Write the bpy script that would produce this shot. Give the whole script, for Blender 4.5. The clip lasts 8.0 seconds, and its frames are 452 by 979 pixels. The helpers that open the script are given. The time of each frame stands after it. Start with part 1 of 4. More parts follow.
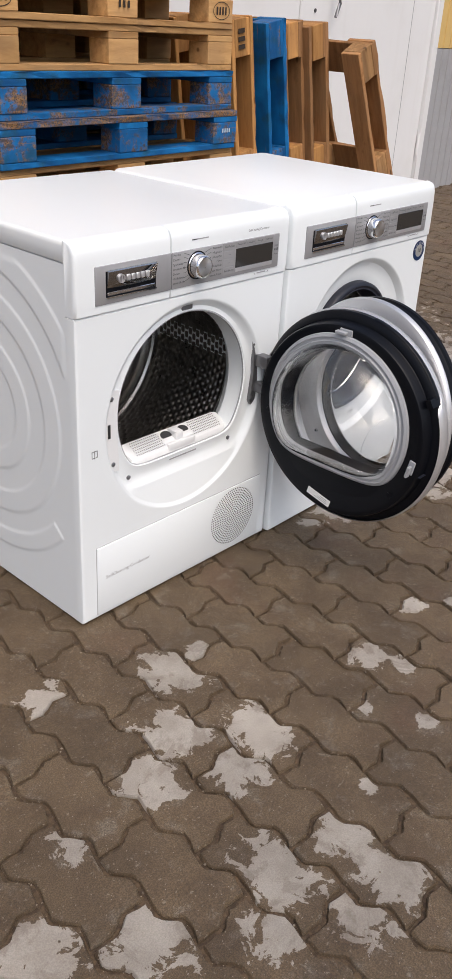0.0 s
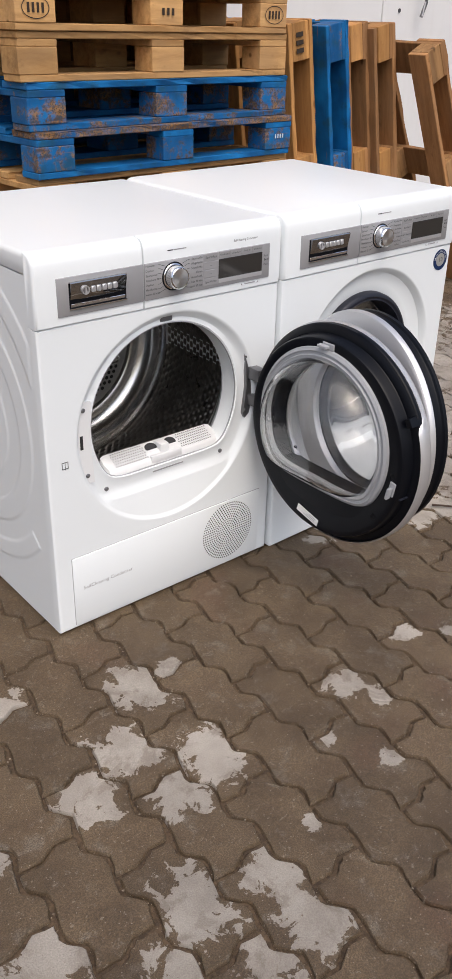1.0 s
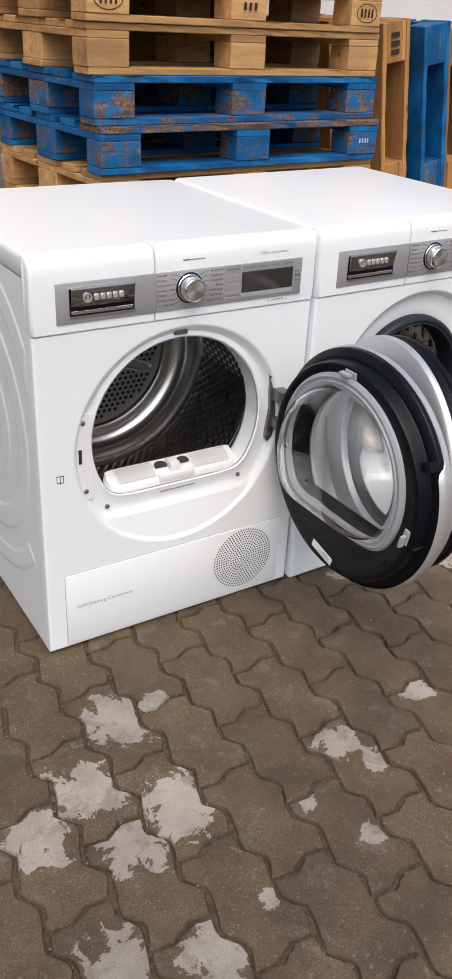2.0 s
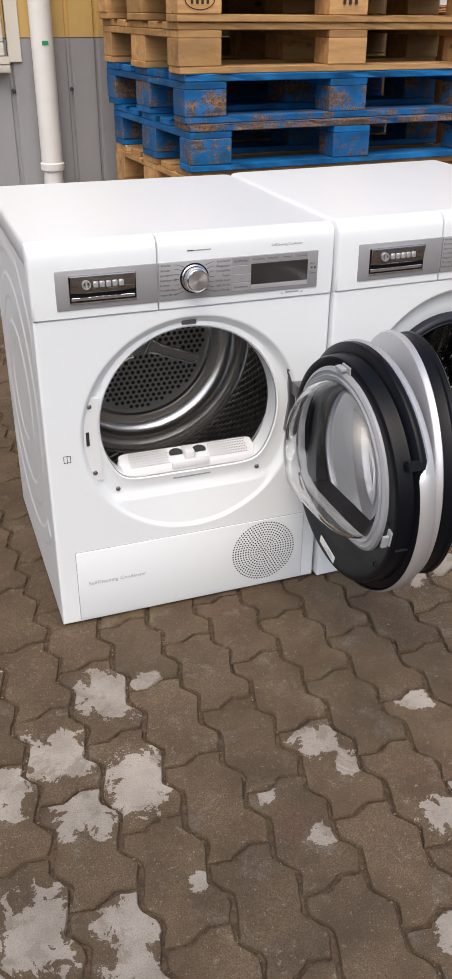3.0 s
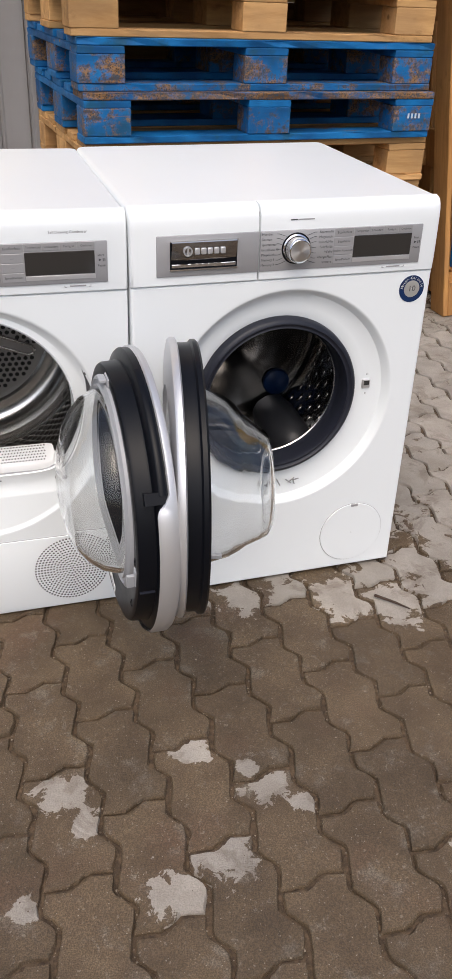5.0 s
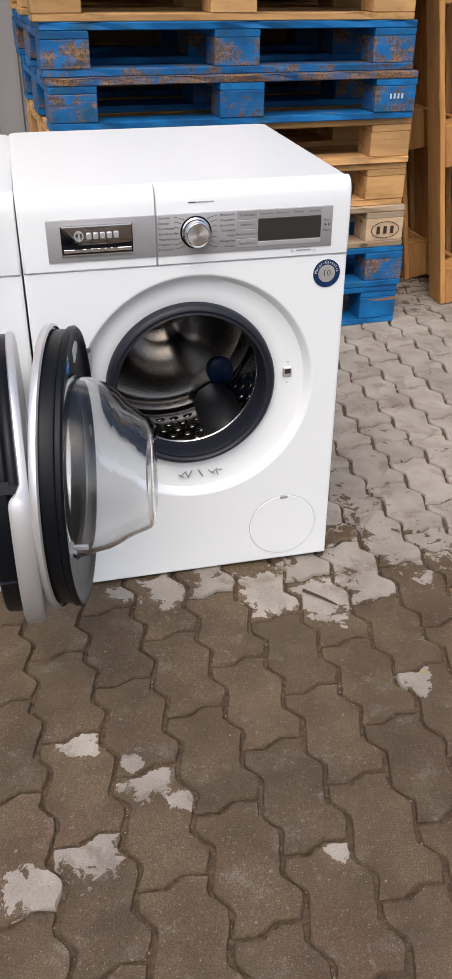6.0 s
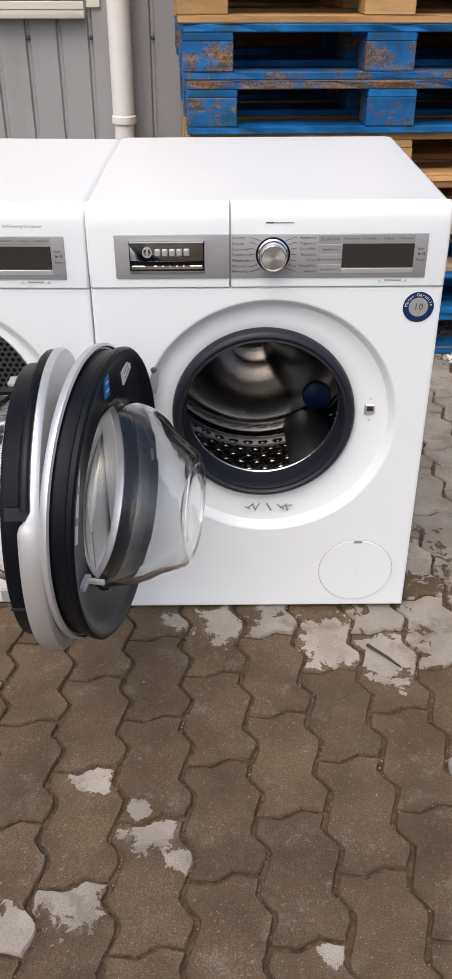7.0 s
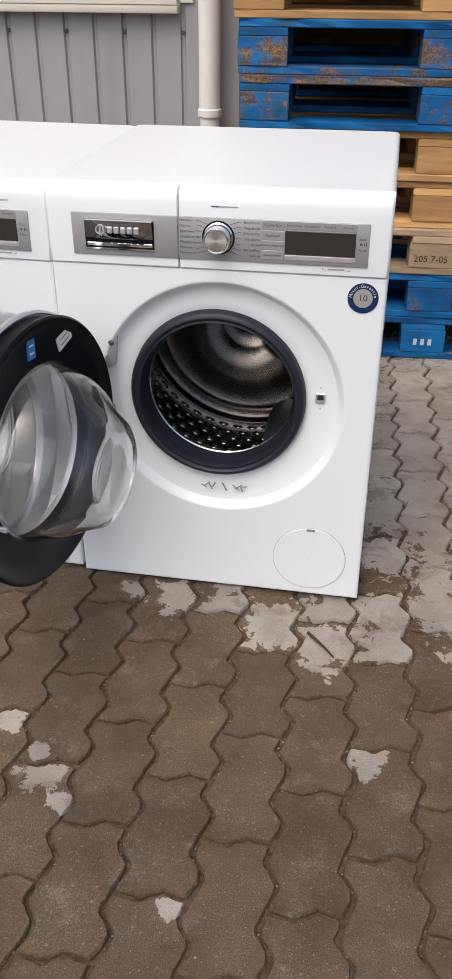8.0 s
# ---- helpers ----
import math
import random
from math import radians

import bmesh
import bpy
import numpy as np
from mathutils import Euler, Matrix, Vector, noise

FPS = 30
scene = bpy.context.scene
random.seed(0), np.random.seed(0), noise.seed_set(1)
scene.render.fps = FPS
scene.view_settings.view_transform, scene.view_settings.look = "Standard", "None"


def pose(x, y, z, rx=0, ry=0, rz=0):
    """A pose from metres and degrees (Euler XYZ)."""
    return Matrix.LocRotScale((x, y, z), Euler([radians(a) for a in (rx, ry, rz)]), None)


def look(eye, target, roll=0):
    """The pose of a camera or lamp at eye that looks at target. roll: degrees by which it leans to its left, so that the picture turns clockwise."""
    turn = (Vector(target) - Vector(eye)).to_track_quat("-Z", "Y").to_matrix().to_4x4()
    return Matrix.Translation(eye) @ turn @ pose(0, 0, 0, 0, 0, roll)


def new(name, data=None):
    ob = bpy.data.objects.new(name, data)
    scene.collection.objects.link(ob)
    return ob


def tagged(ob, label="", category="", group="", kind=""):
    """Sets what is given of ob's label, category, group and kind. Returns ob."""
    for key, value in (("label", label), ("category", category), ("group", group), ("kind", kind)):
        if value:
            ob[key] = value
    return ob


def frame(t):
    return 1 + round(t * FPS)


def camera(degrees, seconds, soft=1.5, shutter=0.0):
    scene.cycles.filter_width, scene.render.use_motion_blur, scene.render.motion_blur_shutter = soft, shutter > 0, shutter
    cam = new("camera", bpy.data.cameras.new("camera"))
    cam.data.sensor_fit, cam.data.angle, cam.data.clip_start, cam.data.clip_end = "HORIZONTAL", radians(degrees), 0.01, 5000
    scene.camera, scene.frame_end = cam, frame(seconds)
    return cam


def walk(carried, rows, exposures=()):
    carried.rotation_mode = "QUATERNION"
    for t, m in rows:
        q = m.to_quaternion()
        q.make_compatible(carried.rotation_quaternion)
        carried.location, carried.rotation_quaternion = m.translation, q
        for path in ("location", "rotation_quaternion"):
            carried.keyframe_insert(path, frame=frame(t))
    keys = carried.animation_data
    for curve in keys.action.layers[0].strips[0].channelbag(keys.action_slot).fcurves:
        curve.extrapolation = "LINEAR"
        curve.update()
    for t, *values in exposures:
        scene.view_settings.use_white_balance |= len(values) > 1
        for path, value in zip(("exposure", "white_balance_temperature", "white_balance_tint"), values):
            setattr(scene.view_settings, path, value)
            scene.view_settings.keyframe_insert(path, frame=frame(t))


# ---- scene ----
cam = camera(29.3, 8.0, soft=0.6)
PATH = [
    (0, (-0.938, -1.223, 1.179), (0.379, -0.055, 0.228), 3.4),
    (0.5, (-0.828, -1.359, 1.212), (0.372, -0.073, 0.259), 2.0),
    (1, (-0.704, -1.377, 1.193), (0.432, -0.035, 0.239), 1.5),
    (1.5, (-0.559, -1.35, 1.197), (0.482, 0.064, 0.24), 3.9),
    (1.7, (-0.538, -1.350, 1.193), (0.481, 0.078, 0.233), 3.7),
    (2.8, (-0.233, -1.518, 1.197), (0.425, 0.099, 0.223), 0.9),
    (3, (-0.189, -1.539, 1.19), (0.413, 0.101, 0.217), 0.5),
    (3.5, (-0.067, -1.51, 1.176), (0.519, 0.136, 0.203), 1.1),
    (4, (0.081, -1.461, 1.179), (0.707, 0.155, 0.182), 2.8),
    (4.2, (0.123, -1.457, 1.179), (0.746, 0.152, 0.169), 2.5),
    (5.3, (0.401, -1.524, 1.182), (0.84, 0.13, 0.148), 1.9),
    (5.5, (0.456, -1.545, 1.182), (0.842, 0.121, 0.144), 1.1),
    (6, (0.618, -1.533, 1.17), (1.0, 0.127, 0.122), 0.7),
    (6.5, (0.744, -1.465, 1.172), (0.951, 0.221, 0.117), 1.2),
    (7, (0.831, -1.429, 1.178), (0.832, 0.269, 0.122), 0.3),
    (7.5, (1.018, -1.443, 1.183), (0.827, 0.247, 0.131), 1.4),
    (8, (1.195, -1.462, 1.168), (0.882, 0.207, 0.112), 0.4),
]
walk(cam, [(t, look(eye, target, roll)) for t, eye, target, roll in PATH],
     exposures=[(0, 0.0), (4.2, 0.0), (5.3, 0.03), (6, 0.09), (6.5, 0.08), (7.5, 0.0), (8, 0.0)])


# ---------------------------------------------------------------- light
world = bpy.data.worlds.new("overcast_sky")
scene.world = world
world.use_nodes = True
wn, wl = world.node_tree.nodes, world.node_tree.links
sky = wn.new("ShaderNodeTexSky")
sky.sky_type, sky.sun_disc = "NISHITA", False
sky.sun_elevation, sky.sun_rotation = radians(58), radians(200)
sky.air_density, sky.dust_density, sky.ozone_density = 1.0, 6.0, 1.9
wl.new(sky.outputs["Color"], wn["Background"].inputs["Color"])
wn["Background"].inputs["Strength"].default_value = 0.199

sun = new("sun", bpy.data.lights.new("sun", "SUN"))
sun.data.energy, sun.data.angle, sun.data.color = 0.8, radians(70), (1.0, 0.985, 0.97)
sun.matrix_world = look((-3.0, -6.0, 11.0), (0.6, 0.3, 0.0))


# ---------------------------------------------------------------- materials
def mat(name, color, rough=0.5, metal=0.0, spec=0.5):
    m = bpy.data.materials.new(name)
    m.use_nodes = True
    b = m.node_tree.nodes["Principled BSDF"]
    b.inputs["Base Color"].default_value = (*color, 1)
    b.inputs["Roughness"].default_value = rough
    b.inputs["Metallic"].default_value = metal
    b.inputs["Specular IOR Level"].default_value = spec
    return m


class Nodes:
    """Short ways to add nodes to a material."""

    def __init__(self, m):
        self.t, self.b = m.node_tree, m.node_tree.nodes["Principled BSDF"]
        self.co = self.t.nodes.new("ShaderNodeTexCoord").outputs["Object"]
        self.geo = self.t.nodes.new("ShaderNodeNewGeometry")
        self.obj = self.t.nodes.new("ShaderNodeObjectInfo")

    def put(self, socket, value):
        if isinstance(value, (int, float, tuple)):
            socket.default_value = (*value, 1) if isinstance(value, tuple) and len(value) == 3 and socket.type == "RGBA" else value
        else:
            self.t.links.new(value, socket)

    def noise(self, scale, detail=4.0, rough=0.6, at=None, dist=0.0):
        n = self.t.nodes.new("ShaderNodeTexNoise")
        self.put(n.inputs["Vector"], at if at is not None else self.co)
        n.inputs["Scale"].default_value, n.inputs["Detail"].default_value = scale, detail
        n.inputs["Roughness"].default_value, n.inputs["Distortion"].default_value = rough, dist
        return n.outputs["Fac"]

    def voronoi(self, scale, at=None, feature="F1"):
        n = self.t.nodes.new("ShaderNodeTexVoronoi")
        n.feature = feature
        self.put(n.inputs["Vector"], at if at is not None else self.co)
        n.inputs["Scale"].default_value = scale
        return n.outputs["Distance"]

    def math(self, op, a, b=0.0, clamp=False):
        n = self.t.nodes.new("ShaderNodeMath")
        n.operation, n.use_clamp = op, clamp
        self.put(n.inputs[0], a), self.put(n.inputs[1], b)
        return n.outputs[0]

    def step(self, value, lo, hi):
        n = self.t.nodes.new("ShaderNodeMapRange")
        n.interpolation_type = "SMOOTHSTEP"
        self.put(n.inputs["Value"], value)
        n.inputs["From Min"].default_value, n.inputs["From Max"].default_value = lo, hi
        return n.outputs["Result"]

    def mix(self, fac, a, b, blend="MIX"):
        n = self.t.nodes.new("ShaderNodeMix")
        n.data_type, n.blend_type = "RGBA", blend
        self.put(n.inputs["Factor"], fac), self.put(n.inputs["A"], a), self.put(n.inputs["B"], b)
        return n.outputs["Result"]

    def scaled(self, vec, s, shift=None):
        n = self.t.nodes.new("ShaderNodeVectorMath")
        n.operation = "MULTIPLY"
        self.put(n.inputs[0], vec), self.put(n.inputs[1], s)
        if shift is None:
            return n.outputs[0]
        a = self.t.nodes.new("ShaderNodeVectorMath")
        self.put(a.inputs[0], n.outputs[0])
        self.t.links.new(shift, a.inputs[1])
        return a.outputs[0]

    def bump(self, height, strength=0.3, distance=0.002):
        n = self.t.nodes.new("ShaderNodeBump")
        n.inputs["Strength"].default_value, n.inputs["Distance"].default_value = strength, distance
        self.t.links.new(height, n.inputs["Height"])
        self.t.links.new(n.outputs["Normal"], self.b.inputs["Normal"])

    def color(self, c):
        self.put(self.b.inputs["Base Color"], c)

    def rough(self, r):
        self.put(self.b.inputs["Roughness"], r)


def wood_material(name, light, dark, grey, age):
    m = mat(name, light, 0.8, 0.0, 0.25)
    n = Nodes(m)
    shift = n.math("MULTIPLY", n.obj.outputs["Random"], 37.0)
    at = n.scaled(n.co, (2.4, 22.0, 22.0), shift)
    grain = n.noise(1.6, 6.0, 0.65, at, 0.6)
    broad = n.noise(5.0, 3.0, 0.5, n.scaled(n.co, (1.0, 2.0, 2.0), shift))
    knots = n.voronoi(5.2, n.scaled(n.co, (1.0, 2.0, 2.0), shift))
    lines = n.noise(0.8, 7.0, 0.7, at, 1.2)
    c = n.mix(n.step(n.math("ADD", n.math("MULTIPLY", grain, 0.45), n.math("MULTIPLY", lines, 0.55)), 0.28, 0.66), dark, light)
    c = n.mix(n.math("MULTIPLY", n.step(n.noise(7.0, 6.0, 0.7, n.scaled(n.co, (1.0, 1.6, 1.6), shift)), 0.56, 0.70), 0.55), c, tuple(v * 0.6 for v in dark))
    c = n.mix(n.math("MULTIPLY", n.step(broad, 0.42, 0.7), age), c, grey)
    c = n.mix(n.math("MULTIPLY", n.step(knots, 0.12, 0.05), 0.8), c, tuple(v * 0.35 for v in dark))
    tone = n.math("ADD", n.math("MULTIPLY", n.obj.outputs["Random"], 0.5), 0.72)
    hue = n.t.nodes.new("ShaderNodeHueSaturation")
    n.put(hue.inputs["Value"], tone), n.put(hue.inputs["Color"], c)
    n.color(hue.outputs["Color"])
    n.bump(grain, 0.45, 0.002)
    return m


def blue_material(name, wear):
    m = mat(name, (0.01, 0.12, 0.42), 0.5, 0.0, 0.3)
    n = Nodes(m)
    shift = n.math("MULTIPLY", n.obj.outputs["Random"], 23.0)
    at = n.scaled(n.co, (1.0, 1.0, 1.0), shift)
    grain = n.noise(1.6, 5.0, 0.65, n.scaled(n.co, (3.0, 34.0, 34.0), shift), 0.5)
    chips = n.noise(26.0, 8.0, 0.7, at, 0.4)
    broad = n.noise(6.0, 3.0, 0.5, at)
    specks = n.voronoi(160.0, at)
    fine = n.noise(85.0, 6.0, 0.75, at)
    paint = n.mix(n.step(broad, 0.3, 0.7), (0.002, 0.066, 0.200), (0.004, 0.160, 0.430))
    paint = n.mix(n.math("MULTIPLY", n.step(n.noise(14.0, 5.0, 0.6, at), 0.5, 0.72), 0.6), paint, (0.014, 0.065, 0.085))
    paint = n.mix(n.math("MULTIPLY", n.step(grain, 0.55, 0.75), 0.35), paint, (0.006, 0.045, 0.12))
    bare = n.mix(n.step(specks, 0.15, 0.6), (0.070, 0.038, 0.018), (0.290, 0.160, 0.070))
    bare = n.mix(n.step(grain, 0.4, 0.65), bare, (0.10, 0.052, 0.024))
    bare = n.mix(n.math("MULTIPLY", n.step(fine, 0.48, 0.56), 0.65), bare, (0.012, 0.060, 0.11))
    worn = n.math("ADD", n.math("ADD", n.math("MULTIPLY", chips, 0.4), n.math("MULTIPLY", broad, 0.35)), n.math("MULTIPLY", fine, 0.25))
    split = n.step(n.noise(1.0, 4.0, 0.6, n.scaled(n.co, (2.2, 26.0, 26.0), shift), 0.2), 0.66, 0.70)
    c = n.mix(n.step(worn, wear - 0.02, wear + 0.06), paint, bare)
    n.color(n.mix(split, c, (0.24, 0.13, 0.06)))
    n.rough(n.math("ADD", n.math("MULTIPLY", grain, 0.3), 0.45))
    n.bump(n.math("ADD", grain, chips), 0.5, 0.002)
    return m


def enamel(name, color, rough=0.3):
    m = mat(name, color, rough, 0.0, 0.5)
    n = Nodes(m)
    haze = n.noise(2.2, 3.0, 0.5)
    n.color(n.mix(n.math("MULTIPLY", n.step(haze, 0.4, 0.7), 0.5), color, tuple(v * 0.975 for v in color)))
    n.rough(n.math("ADD", n.math("MULTIPLY", haze, 0.10), rough - 0.05))
    return m


WHITE = enamel("white_enamel", (0.757, 0.794, 0.810), 0.30)
WHITE_PLASTIC = enamel("white_plastic", (0.72, 0.73, 0.735), 0.4)
SILVER = mat("silver_grey_panel", (0.36, 0.36, 0.37), 0.42, 0.35)
nd = Nodes(SILVER)
nd.bump(nd.noise(700.0, 2.0), 0.06, 0.0004)
RIM = mat("satin_silver_rim", (0.60, 0.60, 0.61), 0.36, 0.65)
DARK_CHROME = mat("dark_chrome", (0.42, 0.42, 0.425), 0.06, 1.0)
CHROME = mat("chrome", (0.78, 0.78, 0.79), 0.08, 1.0)
KNOB = mat("turned_metal", (0.82, 0.82, 0.82), 0.30, 1.0)
nd = Nodes(KNOB)
spin = nd.t.nodes.new("ShaderNodeTangent")
spin.direction_type, spin.axis = "RADIAL", "Y"
nd.put(nd.b.inputs["Tangent"], spin.outputs[0])
nd.b.inputs["Anisotropic"].default_value = 0.85
DISPLAY = mat("dark_display", (0.030, 0.028, 0.026), 0.12)
BLACK = mat("black_plastic", (0.0036, 0.0043, 0.0066), 0.34, 0.0, 0.16)
nd = Nodes(BLACK)
nd.bump(nd.noise(500.0, 2.0), 0.05, 0.0005)
nd.rough(nd.math("ADD", nd.math("MULTIPLY", nd.noise(12.0, 4.0), 0.2), 0.26))
PADDLE = mat("dark_grey_plastic", (0.030, 0.032, 0.038), 0.42, 0.0, 0.4)
RUBBER = mat("dark_rubber", (0.014, 0.016, 0.025), 0.45, 0.0, 0.35)
GREY_PLASTIC = mat("light_grey_plastic", (0.33, 0.34, 0.355), 0.38)
WHINGE = mat("bright_zinc", (0.42, 0.42, 0.43), 0.42, 0.5)
HINGE = mat("grey_zinc", (0.20, 0.20, 0.21), 0.4, 0.8)
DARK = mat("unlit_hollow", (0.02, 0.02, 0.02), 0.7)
HOLE = mat("hole_shadow_grey", (0.025, 0.025, 0.027), 0.8)
INK = mat("grey_print", (0.06, 0.06, 0.065), 0.6)
PALE_INK = mat("pale_grey_print", (0.30, 0.30, 0.31), 0.6)
CARE = mat("grey_care_print", (0.20, 0.20, 0.21), 0.6)
GAP_SHADE = mat("panel_gap_shade", (0.34, 0.34, 0.35), 0.7)
PAPER = mat("white_sticker", (0.75, 0.75, 0.73), 0.5)
BLUE_STICKER = mat("blue_sticker", (0.03, 0.20, 0.55), 0.4)
NAVY = mat("navy_badge", (0.006, 0.024, 0.085), 0.4, 0.0, 0.3)
BADGE_SILVER = mat("badge_silver", (0.48, 0.48, 0.46), 0.35, 0.5)
GREEN = mat("green_sticker", (0.02, 0.30, 0.14), 0.5)


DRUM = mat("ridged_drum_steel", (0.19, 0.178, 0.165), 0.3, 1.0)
nd = Nodes(DRUM)
nd.rough(nd.math("ADD", nd.math("MULTIPLY", nd.noise(24.0, 4.0), 0.22), 0.2))
PLATE = mat("galvanised_plate", (0.42, 0.41, 0.40), 0.38, 0.75)
nd = Nodes(PLATE)
nd.bump(nd.noise(180.0, 3.0), 0.15, 0.001)
WASH_DRUM = mat("smooth_drum_steel", (0.30, 0.29, 0.28), 0.2, 1.0)
nd = Nodes(WASH_DRUM)
nd.rough(nd.math("ADD", nd.math("MULTIPLY", nd.noise(14.0, 5.0), 0.16), 0.08))
STEEL = mat("polished_steel", (0.80, 0.79, 0.77), 0.2, 1.0)
nd = Nodes(STEEL)
nd.rough(nd.math("ADD", nd.math("MULTIPLY", nd.noise(9.0, 4.0), 0.2), 0.12))


def glass_material(name, tint, gloss):
    m = bpy.data.materials.new(name)
    m.use_nodes = True
    t = m.node_tree
    t.nodes.remove(t.nodes["Principled BSDF"])
    clear, shine, fres, mx = (t.nodes.new("ShaderNode" + k) for k in ("BsdfTransparent", "BsdfGlossy", "LayerWeight", "MixShader"))
    clear.inputs["Color"].default_value = (*tint, 1)
    shine.inputs["Roughness"].default_value = 0.03
    shine.inputs["Color"].default_value = (gloss, gloss, gloss, 1)
    fres.inputs["Blend"].default_value = 0.5
    power, lift = t.nodes.new("ShaderNodeMath"), t.nodes.new("ShaderNodeMath")
    power.operation, power.inputs[1].default_value = "POWER", 3.2
    lift.operation, lift.inputs[1].default_value, lift.inputs[2].default_value = "MULTIPLY_ADD", 0.72, 0.055
    t.links.new(fres.outputs["Facing"], power.inputs[0]), t.links.new(power.outputs[0], lift.inputs[0])
    t.links.new(lift.outputs[0], mx.inputs[0])
    t.links.new(clear.outputs[0], mx.inputs[1]), t.links.new(shine.outputs[0], mx.inputs[2])
    t.links.new(mx.outputs[0], t.nodes["Material Output"].inputs["Surface"])
    return m


GLASS = mat("clear_glass", (0.97, 0.975, 0.975), 0.015)
GLASS.node_tree.nodes["Principled BSDF"].inputs["Transmission Weight"].default_value = 1.0
GLASS.node_tree.nodes["Principled BSDF"].inputs["IOR"].default_value = 1.38
TINTED = glass_material("tinted_glass", (0.92, 0.92, 0.925), 1.0)

WOOD = wood_material("pallet_pine", (0.62, 0.37, 0.155), (0.36, 0.185, 0.066), (0.33, 0.20, 0.10), 0.5)
WOOD_OLD = wood_material("weathered_pine", (0.40, 0.225, 0.095), (0.17, 0.085, 0.034), (0.24, 0.145, 0.075), 0.6)
WOOD_GREY = wood_material("grey_weathered_pine", (0.46, 0.34, 0.22), (0.28, 0.19, 0.115), (0.36, 0.30, 0.22), 0.8)
WOOD_ORANGE = wood_material("orange_brown_pine", (0.54, 0.28, 0.095), (0.30, 0.14, 0.045), (0.34, 0.18, 0.075), 0.5)
WOOD_RUST = wood_material("rusty_brown_pine", (0.40, 0.205, 0.085), (0.20, 0.095, 0.036), (0.27, 0.155, 0.08), 0.5)
BLUE = blue_material("worn_blue_paint", 0.59)
BLUE_BLOCK = blue_material("flaking_blue_paint", 0.495)
BURNT = mat("burnt_mark", (0.03, 0.018, 0.01), 0.8)
CHALK = mat("chalk_mark", (0.45, 0.55, 0.65), 0.8)


def painted_sheet(name, color, dirt):
    m = mat(name, color, 0.45)
    n = Nodes(m)
    a = n.noise(2.5, 5.0, 0.6)
    b = n.noise(1.0, 4.0, 0.6, n.scaled(n.co, (9.0, 9.0, 0.8)))
    c = n.mix(n.math("MULTIPLY", n.step(a, 0.45, 0.75), 0.5), color, dirt)
    n.color(n.mix(n.math("MULTIPLY", n.step(b, 0.5, 0.75), 0.35), c, dirt))
    n.rough(n.math("ADD", n.math("MULTIPLY", a, 0.25), 0.35))
    n.bump(n.noise(3.0, 2.0), 0.15, 0.01)
    return m


SHEET_GREY = painted_sheet("grey_sheet_metal", (0.34, 0.34, 0.35), (0.27, 0.265, 0.26))
SHEET_YELLOW = painted_sheet("ochre_sheet_metal", (0.62, 0.42, 0.15), (0.50, 0.34, 0.13))
GATE_WHITE = painted_sheet("white_gate_paint", (0.73, 0.73, 0.73), (0.67, 0.66, 0.645))
CREAM = painted_sheet("cream_paint", (0.66, 0.63, 0.55), (0.50, 0.46, 0.38))
PIPE = painted_sheet("off_white_plastic", (0.76, 0.75, 0.72), (0.66, 0.64, 0.60))
SCREW = mat("screw_head", (0.08, 0.08, 0.085), 0.5, 0.3)
BARK = mat("dead_twig", (0.05, 0.03, 0.02), 0.9)

# paving: wet brown stone with dry pale patches; (x, y, radius) of the patches
DRY = [
    (0.044, -0.238, 0.060), (0.126, -0.228, 0.024), (0.050, -0.474, 0.060), (-0.049, -0.497, 0.054), (-0.057, -0.397, 0.030), (0.242, -0.570, 0.020),
    (0.379, -0.495, 0.034), (0.412, -0.557, 0.026), (0.303, -0.681, 0.020), (0.083, -0.693, 0.018), (-0.030, -0.731, 0.048), (0.521, -0.720, 0.044),
    (0.611, -0.668, 0.046), (0.610, -0.448, 0.034), (0.714, -0.549, 0.036), (0.419, -0.900, 0.036), (-0.201, -0.138, 0.044), (-0.088, -0.370, 0.054),
    (-0.194, -0.418, 0.052), (-0.370, -0.433, 0.030), (-0.035, -0.836, 0.050), (-0.162, -0.702, 0.056), (-0.128, -0.825, 0.050), (-0.240, -0.762, 0.044),
    (-0.382, -0.636, 0.066), (-0.516, -0.545, 0.060), (0.694, -0.515, 0.016), (0.767, -0.607, 0.018), (0.542, -0.717, 0.022), (0.983, -0.748, 0.018),
    (1.249, -0.424, 0.032), (0.735, -0.050, 0.028), (0.830, -0.065, 0.046), (0.945, -0.080, 0.055), (0.960, 0.02, 0.050), (1.050, -0.110, 0.066), (1.165, -0.155, 0.064), (1.155, -0.05, 0.070),
    (1.280, -0.130, 0.066), (1.280, -0.01, 0.072), (1.390, 0.0, 0.070), (1.390, 0.12, 0.075), (1.280, 0.18, 0.08), (1.390, 0.28, 0.08), (1.500, 0.12, 0.065), (1.500, 0.28, 0.07), (1.280, 0.36, 0.08),
]
DRY_FAR = [(1.62, 0.22, 0.30), (1.42, 0.42, 0.26), (1.75, 0.72, 0.50), (1.45, 1.05, 0.42), (1.95, 1.15, 0.62), (1.36, 0.75, 0.34), (2.10, 0.45, 0.40)]

# the paving's lattice
GRID = pose(0, 0, 0, 0, 0, 3.0) @ pose(0.9705, -0.578, 0.0)
PX, PY = 0.1125, 0.2155


